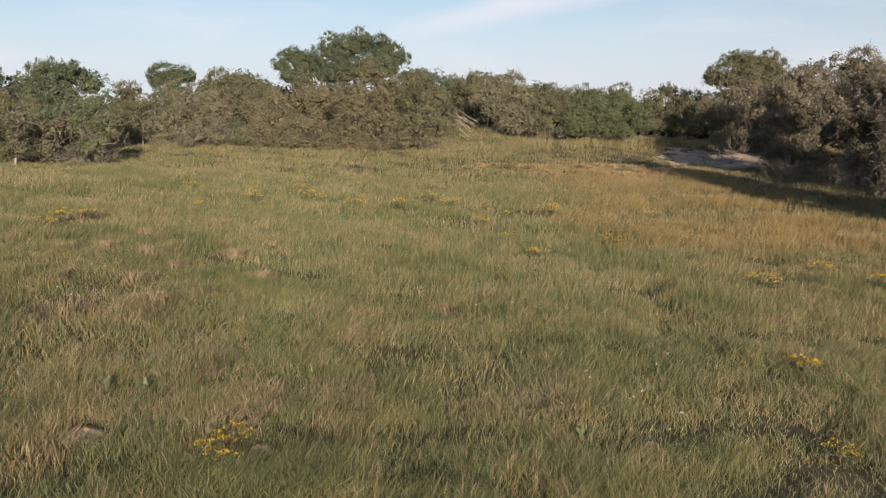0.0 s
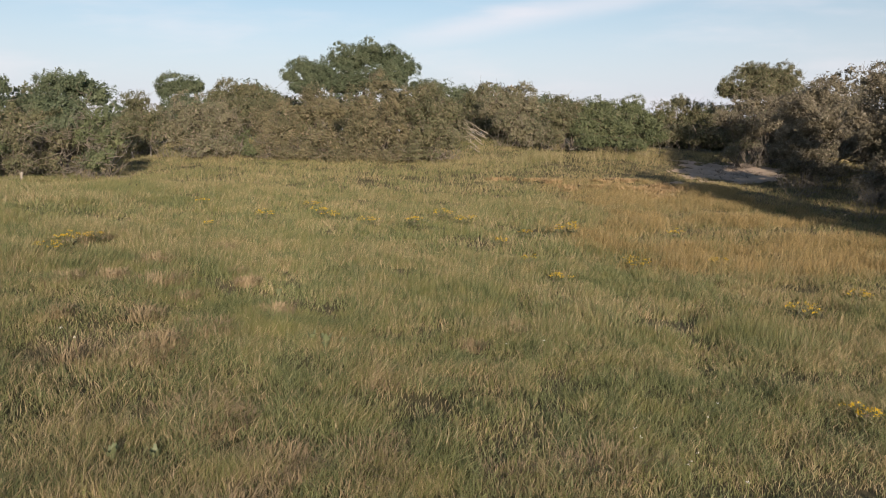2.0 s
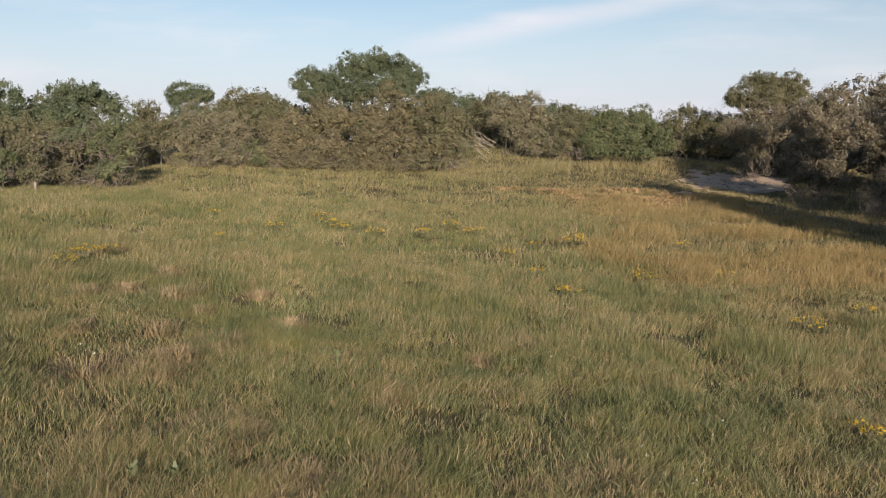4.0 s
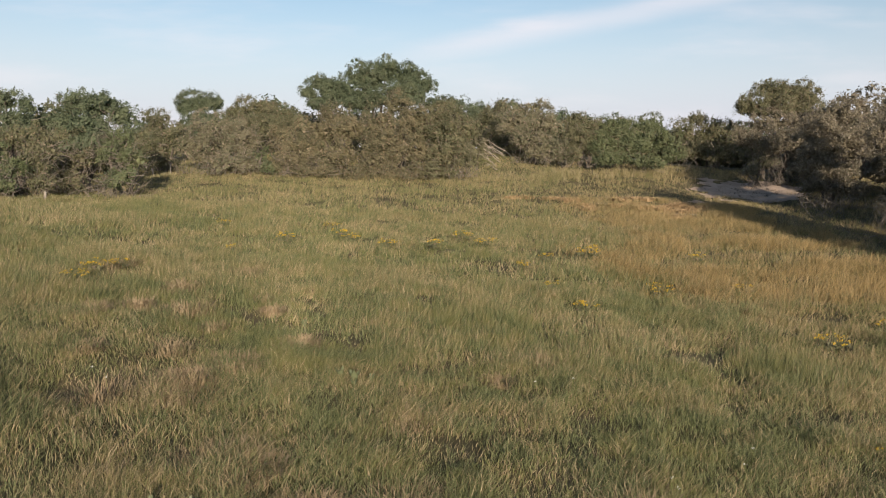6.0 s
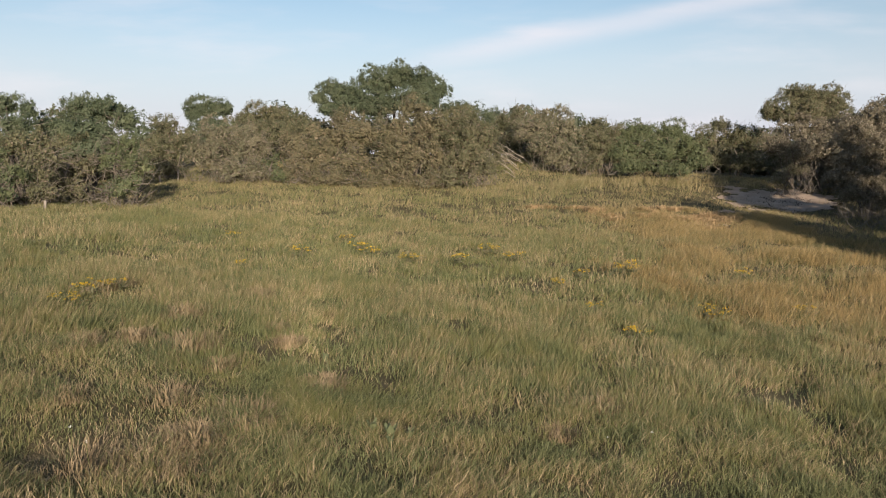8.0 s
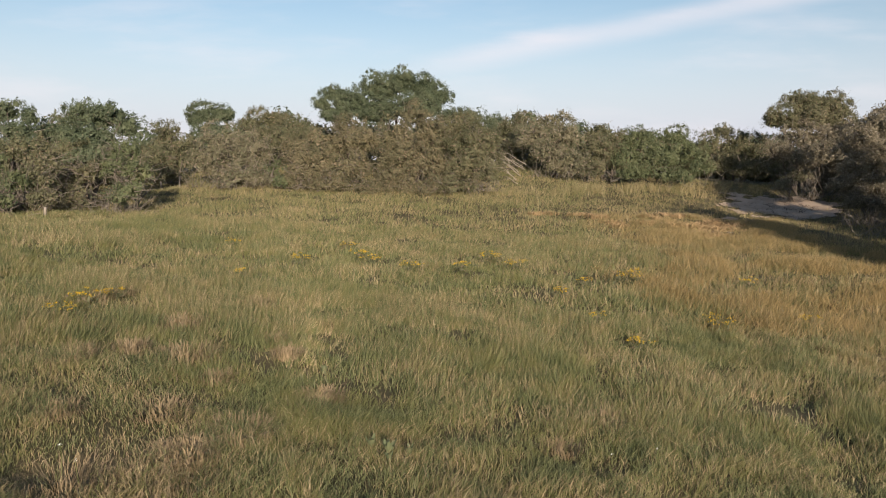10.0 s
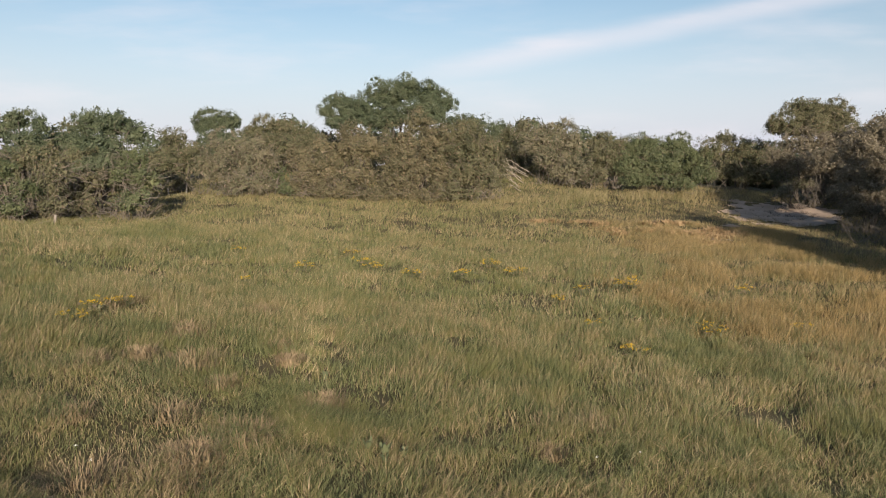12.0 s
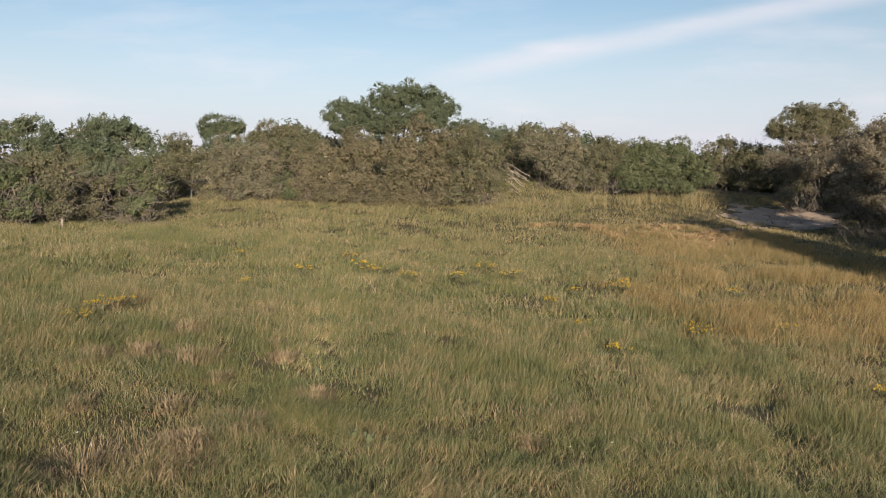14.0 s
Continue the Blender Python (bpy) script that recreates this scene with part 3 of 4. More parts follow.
bush("scrub_bush", "dark olive scrub under the grey bushes", "bush", (4.3, 61),
     [(0.02, 1.00, 0.50, 2.08, 1.56, 1.04), (2.64, 1.00, 0.50, 2.08, 1.56, 1.04), (-3.91, -2.20, 0.32, 1.37, 1.03, 0.78)],
     LEAF_OLIVE, 153, twigs=20, group=SCRUB)
# the thickets go on beyond the meadow's corners; the second to fourth are unseen, added to shade the slope and sand
for k, (x, y, w, d, h) in enumerate(((27.5, 46, 7, 9, 6.6), (17.8, 24.8, 3.8, 5.0, 8.4), (23.8, 33.0, 6.0, 6.0, 4.6), (19.8, 19.0, 5.0, 6.0, 5.4), (27.5, 39.0, 6, 7, 6.0), (26.0, 54.0, 8, 9, 6.0), (31, 62, 9, 8, 6.6), (-24.5, 30.5, 6, 6, 3.8), (-28, 40, 8, 8, 5.0), (-29, 54, 8, 7, 5.0))):
    bush("scrub_bush", "brown scrub thicket added beyond the meadow corner", "bush", (x, y), dome(k + 3, w, d, h), LEAF_BROWN if x > 0 else LEAF_OLIVE, 160 + k, size=0.16, dense=12, lump=0.42, group=SCRUB)

# far woods behind the scrub
for k in range(16):
    x = -62 + 8.3 * k
    bush("far_tree", "dark trees of the woods behind the scrub", "tree", (x, 86 + 6 * math.sin(k * 2.1)), dome(70 + k, 11, 7, 4.5 + 0.5 * math.sin(k * 1.7)), LEAF_GREEN, 200 + k, size=0.24, dense=26, lump=0.8, trunks=1, twigs=0, filled=5.0, gaps=-3.0, group="far woods")

for k in range(10):
    bush("scrub_bush", "low dark thicket behind the scrub", "bush", (-29 + 6.4 * k, 73 + 1.5 * math.sin(k * 2.7)), dome(90 + k, 9, 5, 3.3 + 0.4 * math.sin(k * 1.9)), LEAF_OLIVE, 230 + k, size=0.2, dense=22, lump=0.6, trunks=1, twigs=0, filled=5.0, gaps=-3.0, group=SCRUB)

# ---- sand ----
def patchy(x, y, scale, seed):
    """Soft random patches between 0 and 1, about one scale wide."""
    tab = np.random.default_rng(seed).random((64, 64))
    u, v = x / scale + 500.0, y / scale + 500.0
    i, j = np.floor(u).astype(int), np.floor(v).astype(int)
    a, b = u - i, v - j
    a, b = a * a * (3 - 2 * a), b * b * (3 - 2 * b)
    t = lambda m, n: tab[m % 64, n % 64]
    return (t(i, j) * (1 - a) + t(i + 1, j) * a) * (1 - b) + (t(i, j + 1) * (1 - a) + t(i + 1, j + 1) * a) * b


# thin worn places: x, y, half width, half depth
WORN = ((8.9, 42.3, 1.3, 0.6), (10.3, 39.0, 1.5, 0.7), (11.6, 40.4, 0.9, 0.6), (3.0, 42.2, 0.8, 0.5), (12.9, 44.2, 0.8, 0.6), (-3.15, 6.98, 0.22, 0.2), (-1.69, 7.18, 0.15, 0.15), (2.05, 8.3, 0.14, 0.15))


def worn(x, y, grow=1.0):
    """Above 0 where the sand lies open."""
    hollow = 0.85 - 0.8 * ((x - 18.2 - 0.1 * (y - 51)) / 3.4) ** 2 - 0.8 * ((y - 51.3) / 3.9) ** 2
    best = hollow + 0.9 * (patchy(x, y, 1.9, 41) - 0.5) + 1.25 * (patchy(x, y, 0.55, 43) - 0.5)
    for cx, cy, a, b in WORN:
        best = np.maximum(best, 1 - ((x - cx) / (a * grow)) ** 2 - ((y - cy) / (b * grow)) ** 2 - 1.1 * patchy(x, y, 0.45, 42) * (a > 0.5))
    return best


def open_sand(label, x0, x1, y0, y1, cell):
    gv, gf = grid(np.arange(x0, x1, cell), np.arange(y0, y1, cell), 0.05, 0.015)
    mid = gv[gf].mean(1)
    used, back = np.unique(gf[worn(mid[:, 0], mid[:, 1]) > 0.05], return_inverse=True)
    tagged(new("sand", mesh_of("sand", gv[used], back.reshape(-1, 4), SAND, True)), label, "sand", kind="structure")


open_sand("bare pale sand in a hollow of the dune", 12, 24, 44, 59, 0.22)
open_sand("worn sandy places in the dry grass slope", 4.0, 14.2, 32.8, 45.2, 0.2)

# dark withered bits on the open sand
def sand_scraps():
    rng = np.random.default_rng(46)
    cx, cy = rng.uniform(14.8, 22.0, 70), rng.uniform(47, 56, 70)
    cx, cy = cx[worn(cx, cy) > 0], cy[worn(cx, cy) > 0]
    x, y = np.repeat(cx, 26) + rng.normal(0, 0.16, 26 * len(cx)), np.repeat(cy, 26) + rng.normal(0, 0.12, 26 * len(cx))
    scraps = plain("withered_scraps", (0.055, 0.042, 0.030), (0.12, 0.09, 0.06), 6.0, 0.9, 0.0)
    me = mesh_of("withered_scraps", *blades(rng, x, y, rng.uniform(0.08, 0.22, len(x)), rng.uniform(0.02, 0.05, len(x)), 1, 0.1, 0.6), scraps)
    tagged(new("withered_scraps", me), "dark withered plant scraps on the open sand", "dry plants", kind="stuff")


# ---- grass ----


def bare(x, y):
    return worn(x, y) > 0.1


def blades(rng, x, y, h, w, bends, lean, spread=0.36):
    n = len(x)
    a = rng.uniform(0, 2 * math.pi, n)
    side = np.stack([np.cos(a), np.sin(a) * 0.6, 0 * a], 1) * w[:, None] * 0.5
    tip = np.stack([rng.normal(0, spread, n) + lean, rng.normal(0.0, spread, n), 0 * a], 1) * h[:, None]
    p = np.stack([x, y, lie(x, y) - 0.02], 1)
    up = np.zeros((n, 3))
    up[:, 2] = h
    top = p + tip * 1.2 + up * 0.98
    if bends == 2:
        m = p + tip * 0.30 + up * 0.58 + rng.normal(0, 0.10, (n, 3)) * (1, 1, 0) * h[:, None]
        k = np.arange(n)[:, None] * 4
        return np.stack([p, m - side, m + side, top], 1).reshape(-1, 3), np.stack([k + (0, 2, 1), k + (1, 2, 3)], 1).reshape(-1, 3)
    return np.stack([p - side, p + side, top], 1).reshape(-1, 3), np.arange(3 * n).reshape(n, 3)


def sward(seed, near, far, count, tall, wide, bends):
    """Grass over the part of the meadow between two distances from its open end, gathered in tussocks."""
    rng = np.random.default_rng(seed)
    y = np.sqrt(rng.uniform(near**2, far**2, int(count * 1.5)))
    x = rng.uniform(-1, 1, len(y)) * (y * 0.70 + 1.5)
    thick = 0.45 * patchy(x, y, 0.5, 11) + 0.35 * patchy(x, y, 1.3, 12) + 0.2 * patchy(x, y, 0.23, 13)
    thick = np.clip(0.5 + 1.5 * (thick - 0.5), 0.0, 1.0)
    dune = np.clip((x - 3) / 6, 0, 1) * np.clip((y - 14) / 12, 0, 1)
    keep = ~bare(x, y) & (rng.random(len(x)) < (0.10 + 1.35 * thick) * (1 - 0.5 * dune))
    x, y, thick = x[keep][:count], y[keep][:count], thick[keep][:count]
    c = 0.16
    cx, cy = (np.round(x / c + rng.normal(0, 0.3, len(x))) + 0.4 * np.sin(y * 31)) * c, (np.round(y / c + rng.normal(0, 0.3, len(x))) + 0.4 * np.sin(x * 27)) * c
    pull = rng.uniform(0, 0.7, len(x))
    x, y = x + (cx - x) * pull, y + (cy - y) * pull
    h = tall * rng.uniform(0.4, 1.15, len(x)) * (0.45 + 1.0 * thick + 0.25 * patchy(x, y, 3.1, 14))
    lean = 0.28 * (patchy(x, y, 0.9, 15) - 0.5) + 0.1
    return blades(rng, x, y, h, wide * rng.uniform(0.6, 1.3, len(x)), bends, lean, 0.40 if bends == 2 else 0.36)


SWARD = ((1, 3.5, 8.5, 200000, 0.18, 0.0052, 2), (5, 8.5, 14, 225000, 0.185, 0.0076, 2), (2, 14, 22, 280000, 0.215, 0.0165, 1), (3, 22, 36, 220000, 0.235, 0.023, 1), (4, 36, 62, 180000, 0.24, 0.031, 1))
for seed, near, far, count, tall, wide, bends in SWARD:
    tagged(new("meadow_grass", mesh_of("meadow_grass", *sward(seed, near, far, count, tall, wide, bends), GRASS)), "long green meadow grass mixed with dry straw", "grass", kind="stuff")

# the meadow goes on behind and beside the open end
rng = np.random.default_rng(9)
ox, oy = rng.uniform(-34, 34, 40000), rng.uniform(-30, 48, 40000)
ox, oy = np.concatenate([ox, rng.uniform(-16, 16, 110000)]), np.concatenate([oy, rng.uniform(-10, 14, 110000)])
keep = (np.abs(ox) > np.maximum(oy, 0) * 0.70 + 1.4) | (oy < 3.5)
keep &= ~((ox > 17) & (oy > 27)) & ~((ox < -14) & (oy > 26))
ox, oy = ox[keep], oy[keep]
tagged(new("meadow_grass", mesh_of("meadow_grass", *blades(rng, ox, oy, rng.uniform(0.15, 0.4, len(ox)), rng.uniform(0.03, 0.06, len(ox)), 1, 0.1), GRASS)), "long green meadow grass mixed with dry straw", "grass", kind="stuff")

# taller pale grass along the foot of the scrub
rng = np.random.default_rng(8)
ex = rng.uniform(-21, 19, 7000)
ey = 48.4 + 0.12 * np.abs(ex + 6) + np.where(ex > 0, 0.33 * np.minimum(ex, 14), 0) + rng.normal(0, 0.9, len(ex)) + 0.6 * np.sin(ex * 1.3)
keep = ~bare(ex, ey) & (patchy(ex, ey, 0.8, 21) > 0.35)
ex, ey = ex[keep], ey[keep]
EDGE = grass_material("pale_edge_grass", ((0.140, 0.145, 0.070), (0.23, 0.22, 0.11), (0.21, 0.20, 0.09)), ((0.31, 0.26, 0.155), (0.46, 0.39, 0.25), (0.33, 0.25, 0.135)), 0.3)
tagged(new("edge_grass", mesh_of("edge_grass", *blades(rng, ex, ey, rng.uniform(0.2, 0.42, len(ex)) + 0.3 * np.clip(ex / 6, 0, 1), rng.uniform(0.02, 0.045, len(ex)), 1, 0.05), EDGE)), "tall pale grass along the foot of the scrub", "grass", kind="stuff")

sand_scraps()

# ---- dry tufts, flowers and weeds in the meadow ----


def seat(x, y, up=0.0):
    return Matrix.Translation((x, y, float(lie(x, y)) + up))


def tuft_mesh(seed, r, h, n, mat, wide=0.0034):
    """A tuft of arching blades round its foot."""
    rng = np.random.default_rng(seed)
    a, q = rng.uniform(0, 2 * math.pi, n), r * rng.uniform(0, 1, n) ** 0.6
    out = np.stack([np.cos(a), np.sin(a), 0 * a], 1)
    p = out * q[:, None]
    hh = h * rng.uniform(0.5, 1.15, n)
    flop = out * (r * rng.uniform(0.0, 0.45, n))[:, None] + rng.normal(0, 0.09, (n, 3)) * (1, 1, 0)
    side = np.cross(out, (0, 0, 1)) * (wide * rng.uniform(0.7, 1.6, n))[:, None]
    up = np.zeros((n, 3))
    up[:, 2] = hh
    m, t = p + flop * 0.4 + up * 0.72, p + flop + up * rng.uniform(0.7, 1.0, n)[:, None]
    v = np.stack([p - side, p + side, m - side * 0.8, m + side * 0.8, t], 1)
    k = np.arange(n)[:, None] * 5
    return mesh_of("tuft", v.reshape(-1, 3), np.stack([k + (0, 1, 3), k + (0, 3, 2), k + (2, 3, 4)], 1).reshape(-1, 3), mat)


TUFTS = [tuft_mesh(k, 0.36 + 0.06 * k, 0.15 + 0.015 * k, 420, STRAW) for k in range(4)]
STRAW_AT = ((-6.1, 19.3), (-5.8, 19.1), (-6.5, 16.65), (-6.4, 16.3), (-6.5, 14.75), (-7.05, 14.25), (-6.9, 13.75), (-5.65, 14.65), (-4.7, 16.3), (-3.25, 21.35), (-6.0, 11.85), (-3.35, 13.4), (-3.35, 13.8), (-4.9, 13.95), (-8.5, 17.5),
            (-8.4, 18.3), (-4.25, 15.5), (-4.45, 10.65), (-4.4, 11.15), (-4.15, 10.95), (-5.4, 10.0), (-1.4, 10.8), (-3.95, 12.0), (-5.0, 12.35), (0.75, 14.2), (-0.1, 13.05), (-2.85, 8.9), (-3.0, 8.9), (-2.05, 7.85),
            (-2.05, 8.2), (-4.5, 11.35), (-5.15, 10.55), (-4.25, 11.35), (-1.45, 6.75), (-2.25, 7.15), (0.75, 8.8), (0.2, 8.65), (1.15, 9.0), (-1.25, 8.95), (-1.35, 8.45), (1.75, 9.3), (-3.4, 6.7))
MID_TUFTS = [tuft_mesh(30 + k, 0.30 + 0.06 * k, 0.20, 330, STRAW, 0.0052) for k in range(4)]
for k, (x, y) in enumerate(STRAW_AT):
    ob = new("straw_tuft", (MID_TUFTS if y > 11 else TUFTS)[k % 4])
    ob.matrix_world = seat(x, y) @ Matrix.Rotation(k * 1.9, 4, "Z") @ Matrix.Scale(0.75 + 0.35 * ((k * 7) % 5) / 4, 4)
    tagged(ob, "bleached straw tuft in the green grass", "grass tuft", "straw tufts")

PALE_STRAW = plain("pale_flattened_straw", (0.32, 0.22, 0.115), (0.50, 0.36, 0.21), 5.0, 0.8, 0.0)
SLOPE_TUFTS = [tuft_mesh(40 + k, 0.5, 0.26, 130, PALE_STRAW, 0.014) for k in range(4)]
rng = np.random.default_rng(78)
for k in range(58):
    t = k / 57
    x, y = (10.3 + rng.normal(0, 1.3), 40.3 + rng.normal(0, 1.7)) if k % 6 else (2.6 + 6.0 * t + rng.normal(0, 0.6), 42.2 + rng.normal(0, 0.9))
    ob = new("straw_tuft", SLOPE_TUFTS[k % 4])
    ob.matrix_world = seat(x, y) @ Matrix.Rotation(k * 1.3, 4, "Z") @ Matrix.Diagonal((rng.uniform(0.7, 1.8), rng.uniform(0.7, 1.3), rng.uniform(0.6, 1.2), 1))
    tagged(ob, "flattened pale straw tuft on the dune slope", "grass tuft", "straw tufts")

rng = np.random.default_rng(77)
n = 1700
ex = rng.uniform(3.0, 15, n)
ey = rng.uniform(21, 44, n)
keep = (ex > 2.0 + 0.12 * ey + rng.normal(0, 1.5, n) + 3.0 * (patchy(ex, ey, 3.0, 33) - 0.5)) & (ex < 0.6 * ey) & (patchy(ex, ey, 2.2, 31) > 0.45)
ex, ey = ex[keep], ey[keep]
RUST = grass_material("rusty_dry_grass", ((0.13, 0.11, 0.045), (0.24, 0.18, 0.07), (0.20, 0.14, 0.055)), ((0.26, 0.185, 0.082), (0.46, 0.35, 0.18), (0.33, 0.235, 0.10)), 0.5)
base = [np.concatenate([[c] * 60 for c in v]) for v in (ex, ey)]
bx, by = base[0] + rng.normal(0, 0.22, len(base[0])), base[1] + rng.normal(0, 0.22, len(base[0]))
tagged(new("rusty_grass", mesh_of("rusty_grass", *blades(rng, bx, by, rng.uniform(0.15, 0.45, len(bx)), rng.uniform(0.01, 0.026, len(bx)), 1, 0.1, 0.45), RUST)), "rusty dry grass clumps on the slope to the dune", "grass", kind="stuff")


DARKTUFT = plain("dark_dry_stalks", (0.07, 0.05, 0.03), (0.15, 0.11, 0.06), 6.0, 0.9, 0.0)
for k, (x, y, g) in enumerate(((-5.6, 28.8, 1.0), (6.2, 19.5, 0.7), (8.6, 24.0, 0.8), (-4.1, 17.9, 0.5))):
    ob = new("dark_tussock", tuft_mesh(20 + k, 0.36, 0.34, 220, DARKTUFT))
    ob.matrix_world = seat(x, y) @ Matrix.Scale(g, 4)
    tagged(ob, "dark withered tussock standing in the grass", "grass tuft", "dark tussocks")


def blossom_plant(seed, r, h, heads):
    """A low many-stemmed plant with flat heads of yellow flowers."""
    rng = np.random.default_rng(seed)
    ob = thing("yellow_flower_plant", "low plant with flat heads of yellow flowers", "flower", (0, 0, 0), "yellow flowers in the meadow")
    lines, cs = [], []
    for _ in range(heads):
        a, q = rng.uniform(0, 2 * math.pi), r * math.sqrt(rng.uniform(0, 1))
        t = np.array((math.cos(a) * q, math.sin(a) * q, h * rng.uniform(0.7, 1.1)))
        b = t * (0.3, 0.3, 0)
        lines.append([(b, 0.006), ((b + t) / 2 + rng.normal(0, 0.02, 3), 0.005), (t, 0.004)])
        m = 14
        cs.append(t + rng.normal(0, 1, (m, 3)) * (0.045, 0.045, 0.014))
    part("stem", mesh_of("stem", *tubes(lines, 3), STEM), ob)
    c = np.concatenate(cs)
    part("blossom", mesh_of("blossom", *leaves(rng, c, np.tile((0, 0, 1.2), (len(c), 1)), 0.034, 1.2), YELLOW), ob, "yellow flower heads")
    lv = rng.normal(0, 1, (90, 3)) * (r * 0.5, r * 0.5, h * 0.2) + (0, 0, h * 0.4)
    part("leafage", mesh_of("leafage", *leaves(rng, lv, unit(rng, 90) + (0, 0, 0.6), 0.06, 2.2), LEAF_OLIVE), ob)["kind"] = "stuff"
    return ob


YELLOW_AT = ((-8.36, 16.9, 0.9), (-8.2, 17.6, 0.7), (-8.3, 16.0, 0.6), (-8.9, 26.9, 0.8), (-7.15, 22.0, 0.6), (-6.2, 24.7, 0.9), (-4.8, 26.7, 1.0), (-4.35, 26.1, 0.9), (-3.0, 25.6, 0.9), (-1.57, 26.0, 1.0),
             (-0.6, 28.1, 1.1), (0.2, 27.3, 0.9), (2.05, 25.2, 0.8), (1.24, 23.7, 0.8), (3.56, 26.0, 1.2), (1.66, 20.7, 0.7), (2.22, 18.7, 0.8), (4.57, 21.1, 0.9), (7.23, 26.2, 1.0), (7.1, 21.9, 0.8), (7.0, 16.8, 0.8),
             (-1.88, 6.79, 0.55), (-2.07, 6.98, 0.5), (-1.95, 7.22, 0.45), (5.04, 10.99, 0.7), (4.99, 11.2, 0.55), (4.07, 8.27, 0.5), (9.6, 16.8, 0.9), (9.1, 18.4, 0.8), (-5.4, 28.6, 0.8))
PLANTS = [blossom_plant(300 + k, 0.30 + 0.04 * k, 0.40, 9 + 2 * k) for k in range(3)]
for k, (x, y, g) in enumerate(YELLOW_AT):
    m = seat(x, y) @ Matrix.Rotation(k * 2.4, 4, "Z") @ Matrix.Diagonal((g, g, g, 1))
    if k < 3:
        PLANTS[k].matrix_basis = m
    else:
        ob = copy_thing(PLANTS[k % 3], m)
        ob.matrix_basis = m


def weed(seed, count, size):
    """A rosette of broad upright leaves."""
    rng = np.random.default_rng(seed)
    ob = thing("leafy_weed", "pale green broad-leaved weed in the grass", "plant", (0, 0, 0), "weeds in the meadow")
    for k in range(count):
        a = 2.4 * k
        w = size * rng.uniform(0.7, 1.2)
        v, f = [], []
        for i in range(5):
            t = i / 4
            q = 0.04 + w * 0.42 * t
            z = w * (0.1 + 1.5 * t - 0.6 * t * t)
            half = 0.16 * w * math.sin(math.pi * (0.12 + 0.86 * t)) + 0.002
            for sgn in (-1, 0, 1):
                v.append((q, sgn * half, z + (0.0 if sgn else -0.12 * half)))
        for i in range(4):
            for j in range(2):
                n0 = i * 3 + j
                f.append((n0, n0 + 3, n0 + 4, n0 + 1))
        rot = np.array(Matrix.Rotation(a, 3, "Z"))
        part("leaf", mesh_of("leaf", np.array(v) @ rot.T, f, WEED, True), ob)
    return ob


WEED = foliage("pale_weed_leaves", (0.13, 0.15, 0.075), (0.19, 0.21, 0.115), (0.18, 0.20, 0.10), (0.2, 0.18, 0.1), 0.02)
WEEDS = [weed(400, 12, 0.17), weed(401, 9, 0.14)]
for k, (x, y, g) in enumerate(((-2.17, 12.0, 1.0), (-3.5, 14.8, 0.9), (-2.4, 12.15, 0.8), (-1.95, 12.1, 0.8), (-3.34, 7.87, 0.8), (1.3, 8.16, 0.9), (-3.02, 8.0, 0.7), (-2.15, 11.8, 0.7))):
    m = seat(x, y, 0.06) @ Matrix.Rotation(k * 1.3, 4, "Z") @ Matrix.Diagonal((0.8 * g, 0.8 * g, g, 1))
    ob = WEEDS[k] if k < 2 else copy_thing(WEEDS[k % 2], m)
    ob.matrix_basis = m


def daisy(seed):
    rng = np.random.default_rng(seed)
    ob = thing("white_flower", "small white flower on a thin stem", "flower", (0, 0, 0), "white flowers in the meadow")
    part("stem", mesh_of("stem", *tubes([[(np.array((0, 0, 0.0)), 0.004), (np.array((0.02, 0, 0.2)), 0.003), (np.array((0.03, 0.01, 0.36)), 0.003)]], 3), STEM), ob)
    c = np.array((0.03, 0.01, 0.36)) + rng.normal(0, 1, (10, 3)) * (0.009, 0.009, 0.003)
    part("blossom", mesh_of("blossom", *leaves(rng, c, np.tile((0, 0, 1.0), (10, 1)), 0.011, 1.2), WHITE), ob)
    return ob


DAISY = daisy(500)
for k, (x, y) in enumerate(((2.93, 10.68), (2.65, 10.14), (1.61, 9.42), (1.61, 9.19), (1.98, 8.81), (2.1, 7.95), (2.38, 8.4), (-5.2, 10.6), (2.17, 9.05), (-4.9, 10.4), (1.9, 8.7), (0.4, 12.3), (1.0, 12.5))):
    m = seat(x, y) @ Matrix.Rotation(k * 1.1, 4, "Z")
    ob = DAISY if k == 0 else copy_thing(DAISY, m)
    ob.matrix_basis = m


DRYEARTH = plain("dry_crumbly_earth", (0.27, 0.19, 0.135), (0.44, 0.33, 0.25), 9.0, 0.95, 1.0, 40.0)


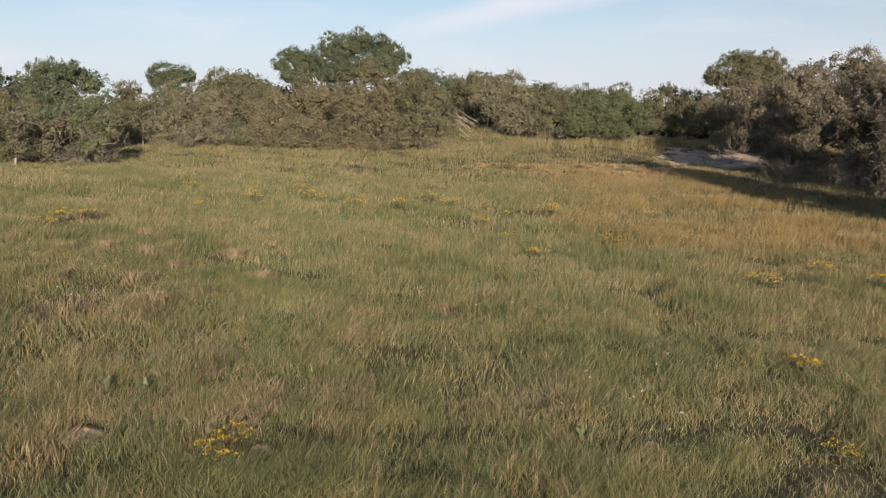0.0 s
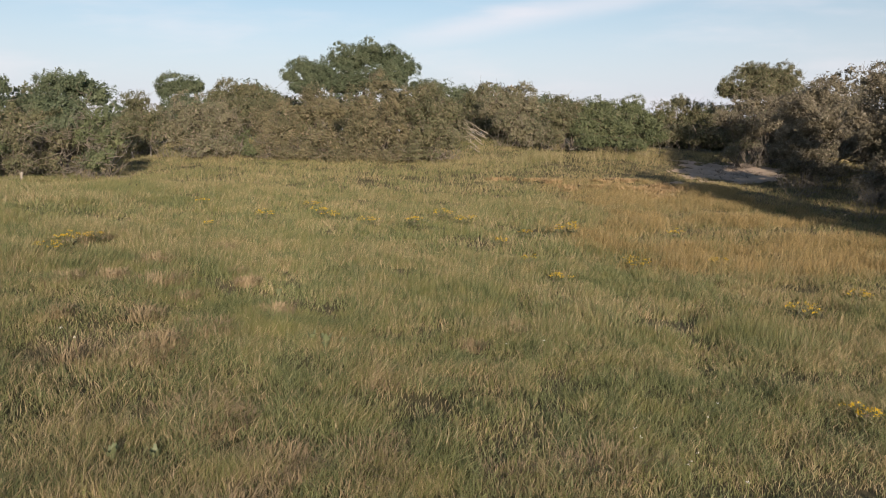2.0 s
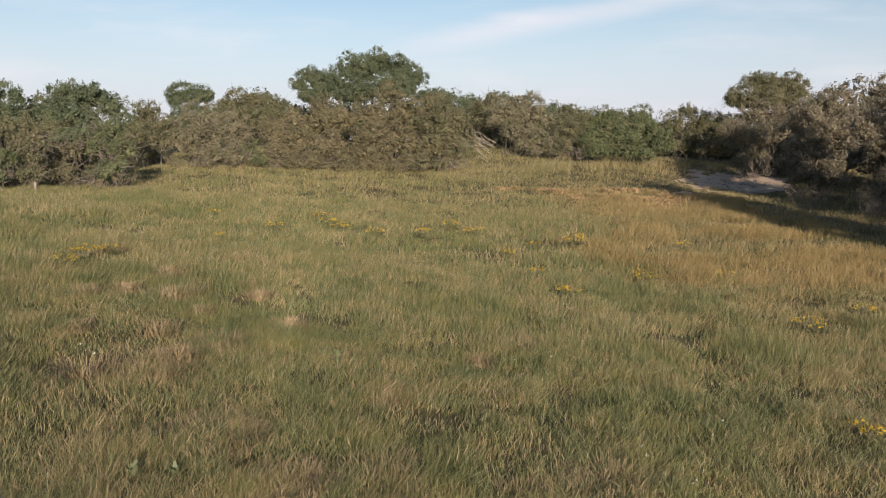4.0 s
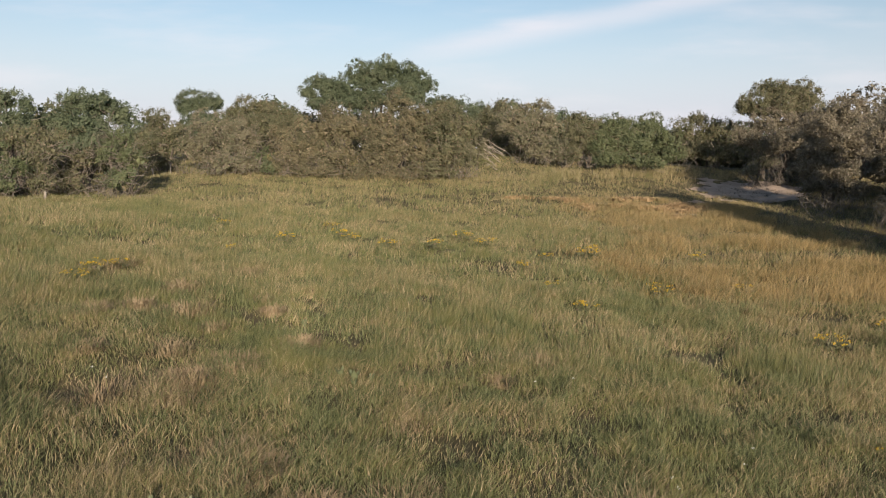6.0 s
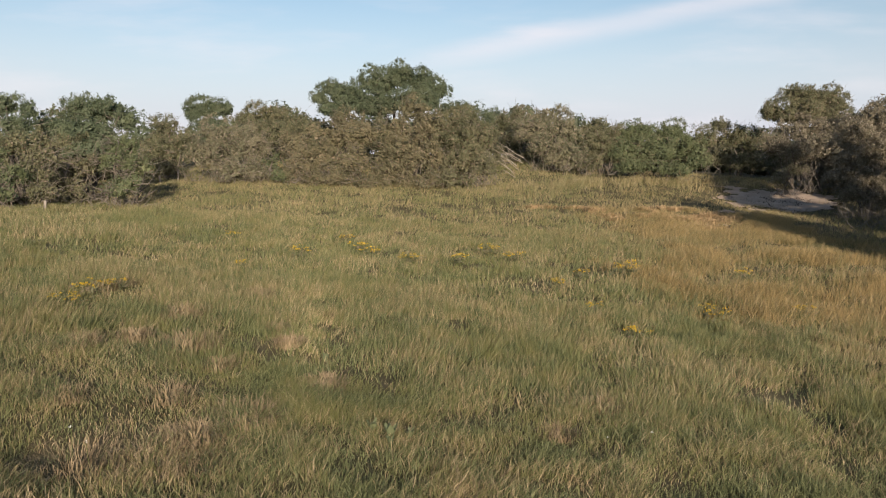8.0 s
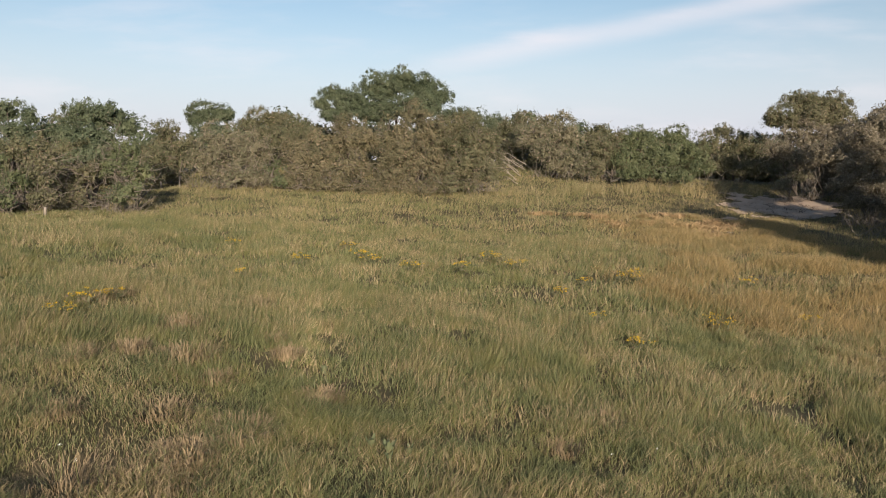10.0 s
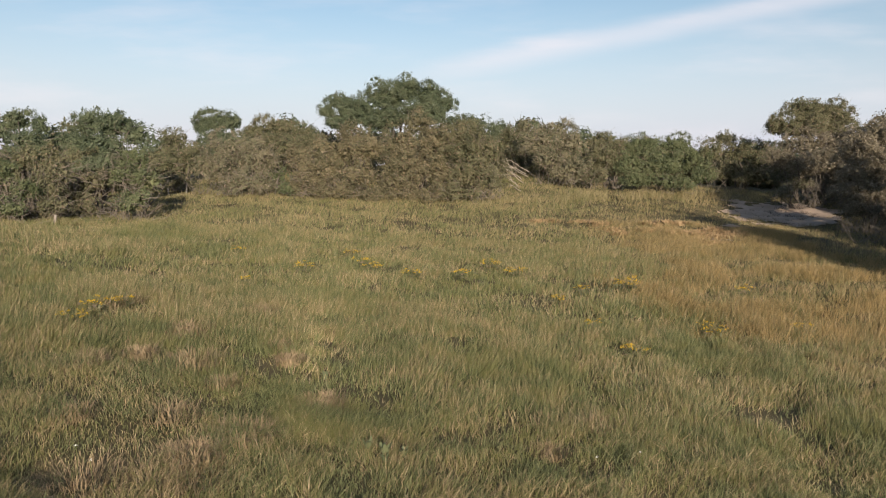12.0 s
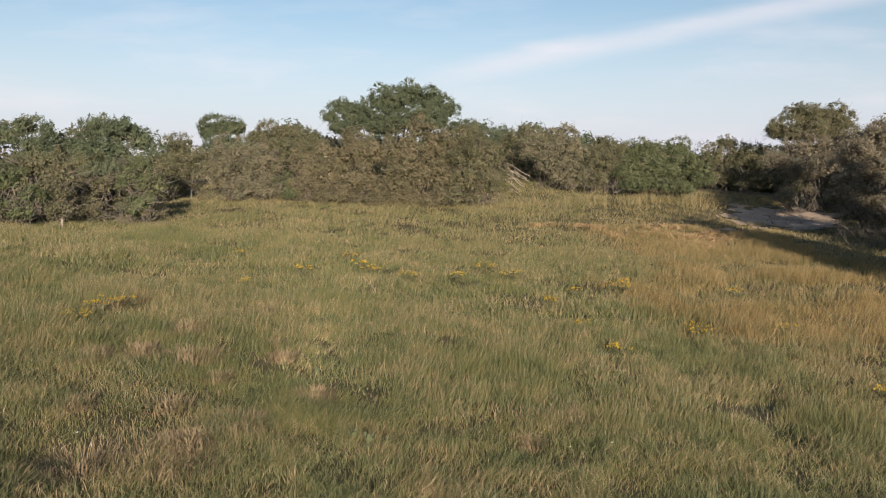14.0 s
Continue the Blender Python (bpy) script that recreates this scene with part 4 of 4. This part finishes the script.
def mound(name, label, x, y, r, h, seed):
    """A crumbly heap of earth."""
    rng = np.random.default_rng(seed)
    v, f = [(0, 0, h)], []
    for i in range(1, 6):
        for j in range(14):
            a = 2 * math.pi * j / 14
            q = r * i / 5 * (1 + 0.2 * math.sin(3 * a + seed) + 0.1 * math.sin(5 * a + 2 * seed)) * rng.uniform(0.88, 1.12)
            v.append((q * math.cos(a), q * math.sin(a), h * math.cos(i / 5 * math.pi / 2) * rng.uniform(0.62, 1.2) - (0.05 if i == 5 else 0)))
    for j in range(14):
        f.append((0, 1 + j, 1 + (j + 1) % 14, 1 + (j + 1) % 14))
    for i in range(4):
        for j in range(14):
            a, b = 1 + i * 14 + j, 1 + i * 14 + (j + 1) % 14
            f.append((a, a + 14, b + 14, b))
    bm = bmesh.new()
    vs = [bm.verts.new(c) for c in v]
    for q in f:
        bm.faces.new([vs[k] for k in dict.fromkeys(q)])
    me = bpy.data.meshes.new(name)
    bm.to_mesh(me)
    bm.free()
    me.materials.append(DRYEARTH)
    ob = new(name, me)
    ob.matrix_world = seat(x, y)
    return tagged(ob, label, "mound")


mound("earth_mound", "small crumbly heap of pale sandy earth", -3.15, 6.98, 0.2, 0.06, 1)
mound("earth_mound", "small pale earth heap among dry grass", 2.05, 8.3, 0.1, 0.05, 2)
mound("earth_mound", "low pale earth heap beside yellow flowers", -1.69, 7.18, 0.16, 0.1, 3)

# ---- posts and dead branches ----


def post(x, y, h, lean):
    verts, faces = tubes([[(np.array((0, 0, -0.2)), 0.06), (np.array((lean * 0.5, 0, h * 0.5)), 0.056), (np.array((lean, 0, h)), 0.052), (np.array((lean, 0, h + 0.03)), 0.03)]], 8)
    ob = new("fence_post", mesh_of("fence_post", verts, faces, POST))
    ob.matrix_world = seat(x, y)
    return tagged(ob, "weathered pale wooden fence post before the scrub", "post", "fence posts")


post(-20.8, 51.8, 0.75, 0.05)
post(-22.0, 51.8, 0.45, -0.06)
post(-18.1, 31.9, 0.36, 0.05)


def dead_branch(label, a, b, r, seed):
    """A bare fallen branch from a to b with a few side twigs."""
    rng = np.random.default_rng(seed)
    a, b = np.array(a, float), np.array(b, float)
    a[2] += float(lie(a[0], a[1]))
    b[2] += float(lie(b[0], b[1]))
    k = np.linalg.norm(b - a)
    pts = [a + (b - a) * t + rng.normal(0, 0.05, 3) * k * t for t in (0, 0.35, 0.7, 1)]
    lines = [[(p, r * (1 - 0.75 * i / 3)) for i, p in enumerate(pts)]]
    for _ in range(3):
        i = rng.integers(1, 3)
        w = (b - a) * 0.35 + rng.normal(0, 0.22, 3) * k
        lines.append([(pts[i], r * 0.5), (pts[i] + w * 0.5 + rng.normal(0, 0.04, 3) * k, r * 0.35), (pts[i] + w, r * 0.12)])
    v, f = tubes(lines, 5)
    ob = new("dead_branch", mesh_of("dead_branch", v - a, f, DEADWOOD, True))
    ob.location = a
    return tagged(ob, label, "branch", "fallen dead branches")


FALLEN = (
    ((2.4, 53.5, 1.4), (0.7, 53.8, 2.3)),
    ((2.3, 53.3, 1.1), (0.8, 53.6, 1.9)),
    ((2.0, 53.0, 0.7), (0.9, 53.3, 1.4)),
    ((2.2, 53.6, 1.2), (0.7, 53.9, 2.1)),
    ((1.7, 52.8, 0.4), (0.9, 53.1, 1.1)),
    ((1.8, 52.6, 0.2), (1.0, 52.9, 0.6)),
    ((1.9, 53.2, 0.9), (0.9, 53.5, 1.6)),
    ((-2.4, 48.3, 0.3), (-1.0, 48.6, 0.9)),
    ((-1.4, 48.2, 0.4), (-2.5, 48.5, 0.8)),
    ((-1.8, 48.4, 0.5), (-0.8, 48.7, 0.7)),
    ((-0.5, 48.6, 0.3), (-1.0, 48.9, 0.9)),
    ((-3.0, 48.0, 0.4), (-2.1, 48.3, 0.6)),
    ((-4.4, 48.0, 0.0), (-4.0, 48.3, 0.8)),
    ((-15.5, 50.4, 0.6), (-15.0, 50.7, 2.0)),
    ((-22.5, 52.0, 0.4), (-23.0, 52.3, 1.2)))
for k, (a, b) in enumerate(FALLEN):
    dead_branch("bleached dead branch leaning on the scrub", a, b, 0.028, 600 + k)


def dead_shrub(x, y, seed, n, reach):
    """A bare grey shrub of forking twigs."""
    rng = np.random.default_rng(seed)
    ob = thing("dead_shrub", "bare grey shrub of tangled twigs under the thicket", "bush", (x, y, float(lie(x, y))))
    for _ in range(n):
        d = rng.normal(0, 1, 3) * (1, 0.8, 0.5) + (-0.5, -0.5, 0.9)
        d /= np.linalg.norm(d)
        a = np.array((rng.normal(0, 0.5), rng.normal(0, 0.4), -0.05))
        pts = [a, a + d * reach * 0.35 + rng.normal(0, 0.1, 3), a + d * reach * 0.7 + rng.normal(0, 0.15, 3), a + d * reach + rng.normal(0, 0.2, 3)]
        lines = [[(p, 0.016 * (1 - 0.8 * i / 3)) for i, p in enumerate(pts)]]
        for i in (1, 1, 2, 2, 2):
            w = d * reach * 0.35 + rng.normal(0, 0.28, 3)
            lines.append([(pts[i], 0.009), (pts[i] + w * 0.5 + rng.normal(0, 0.07, 3), 0.007), (pts[i] + w, 0.004)])
        part("branch", mesh_of("branch", *tubes(lines, 4), GREYTWIG), ob)
    return ob


dead_shrub(17.3, 31.6, 700, 18, 1.9)
dead_shrub(18.6, 39.5, 701, 10, 1.6)
dead_shrub(-19.3, 38.6, 702, 9, 1.0)
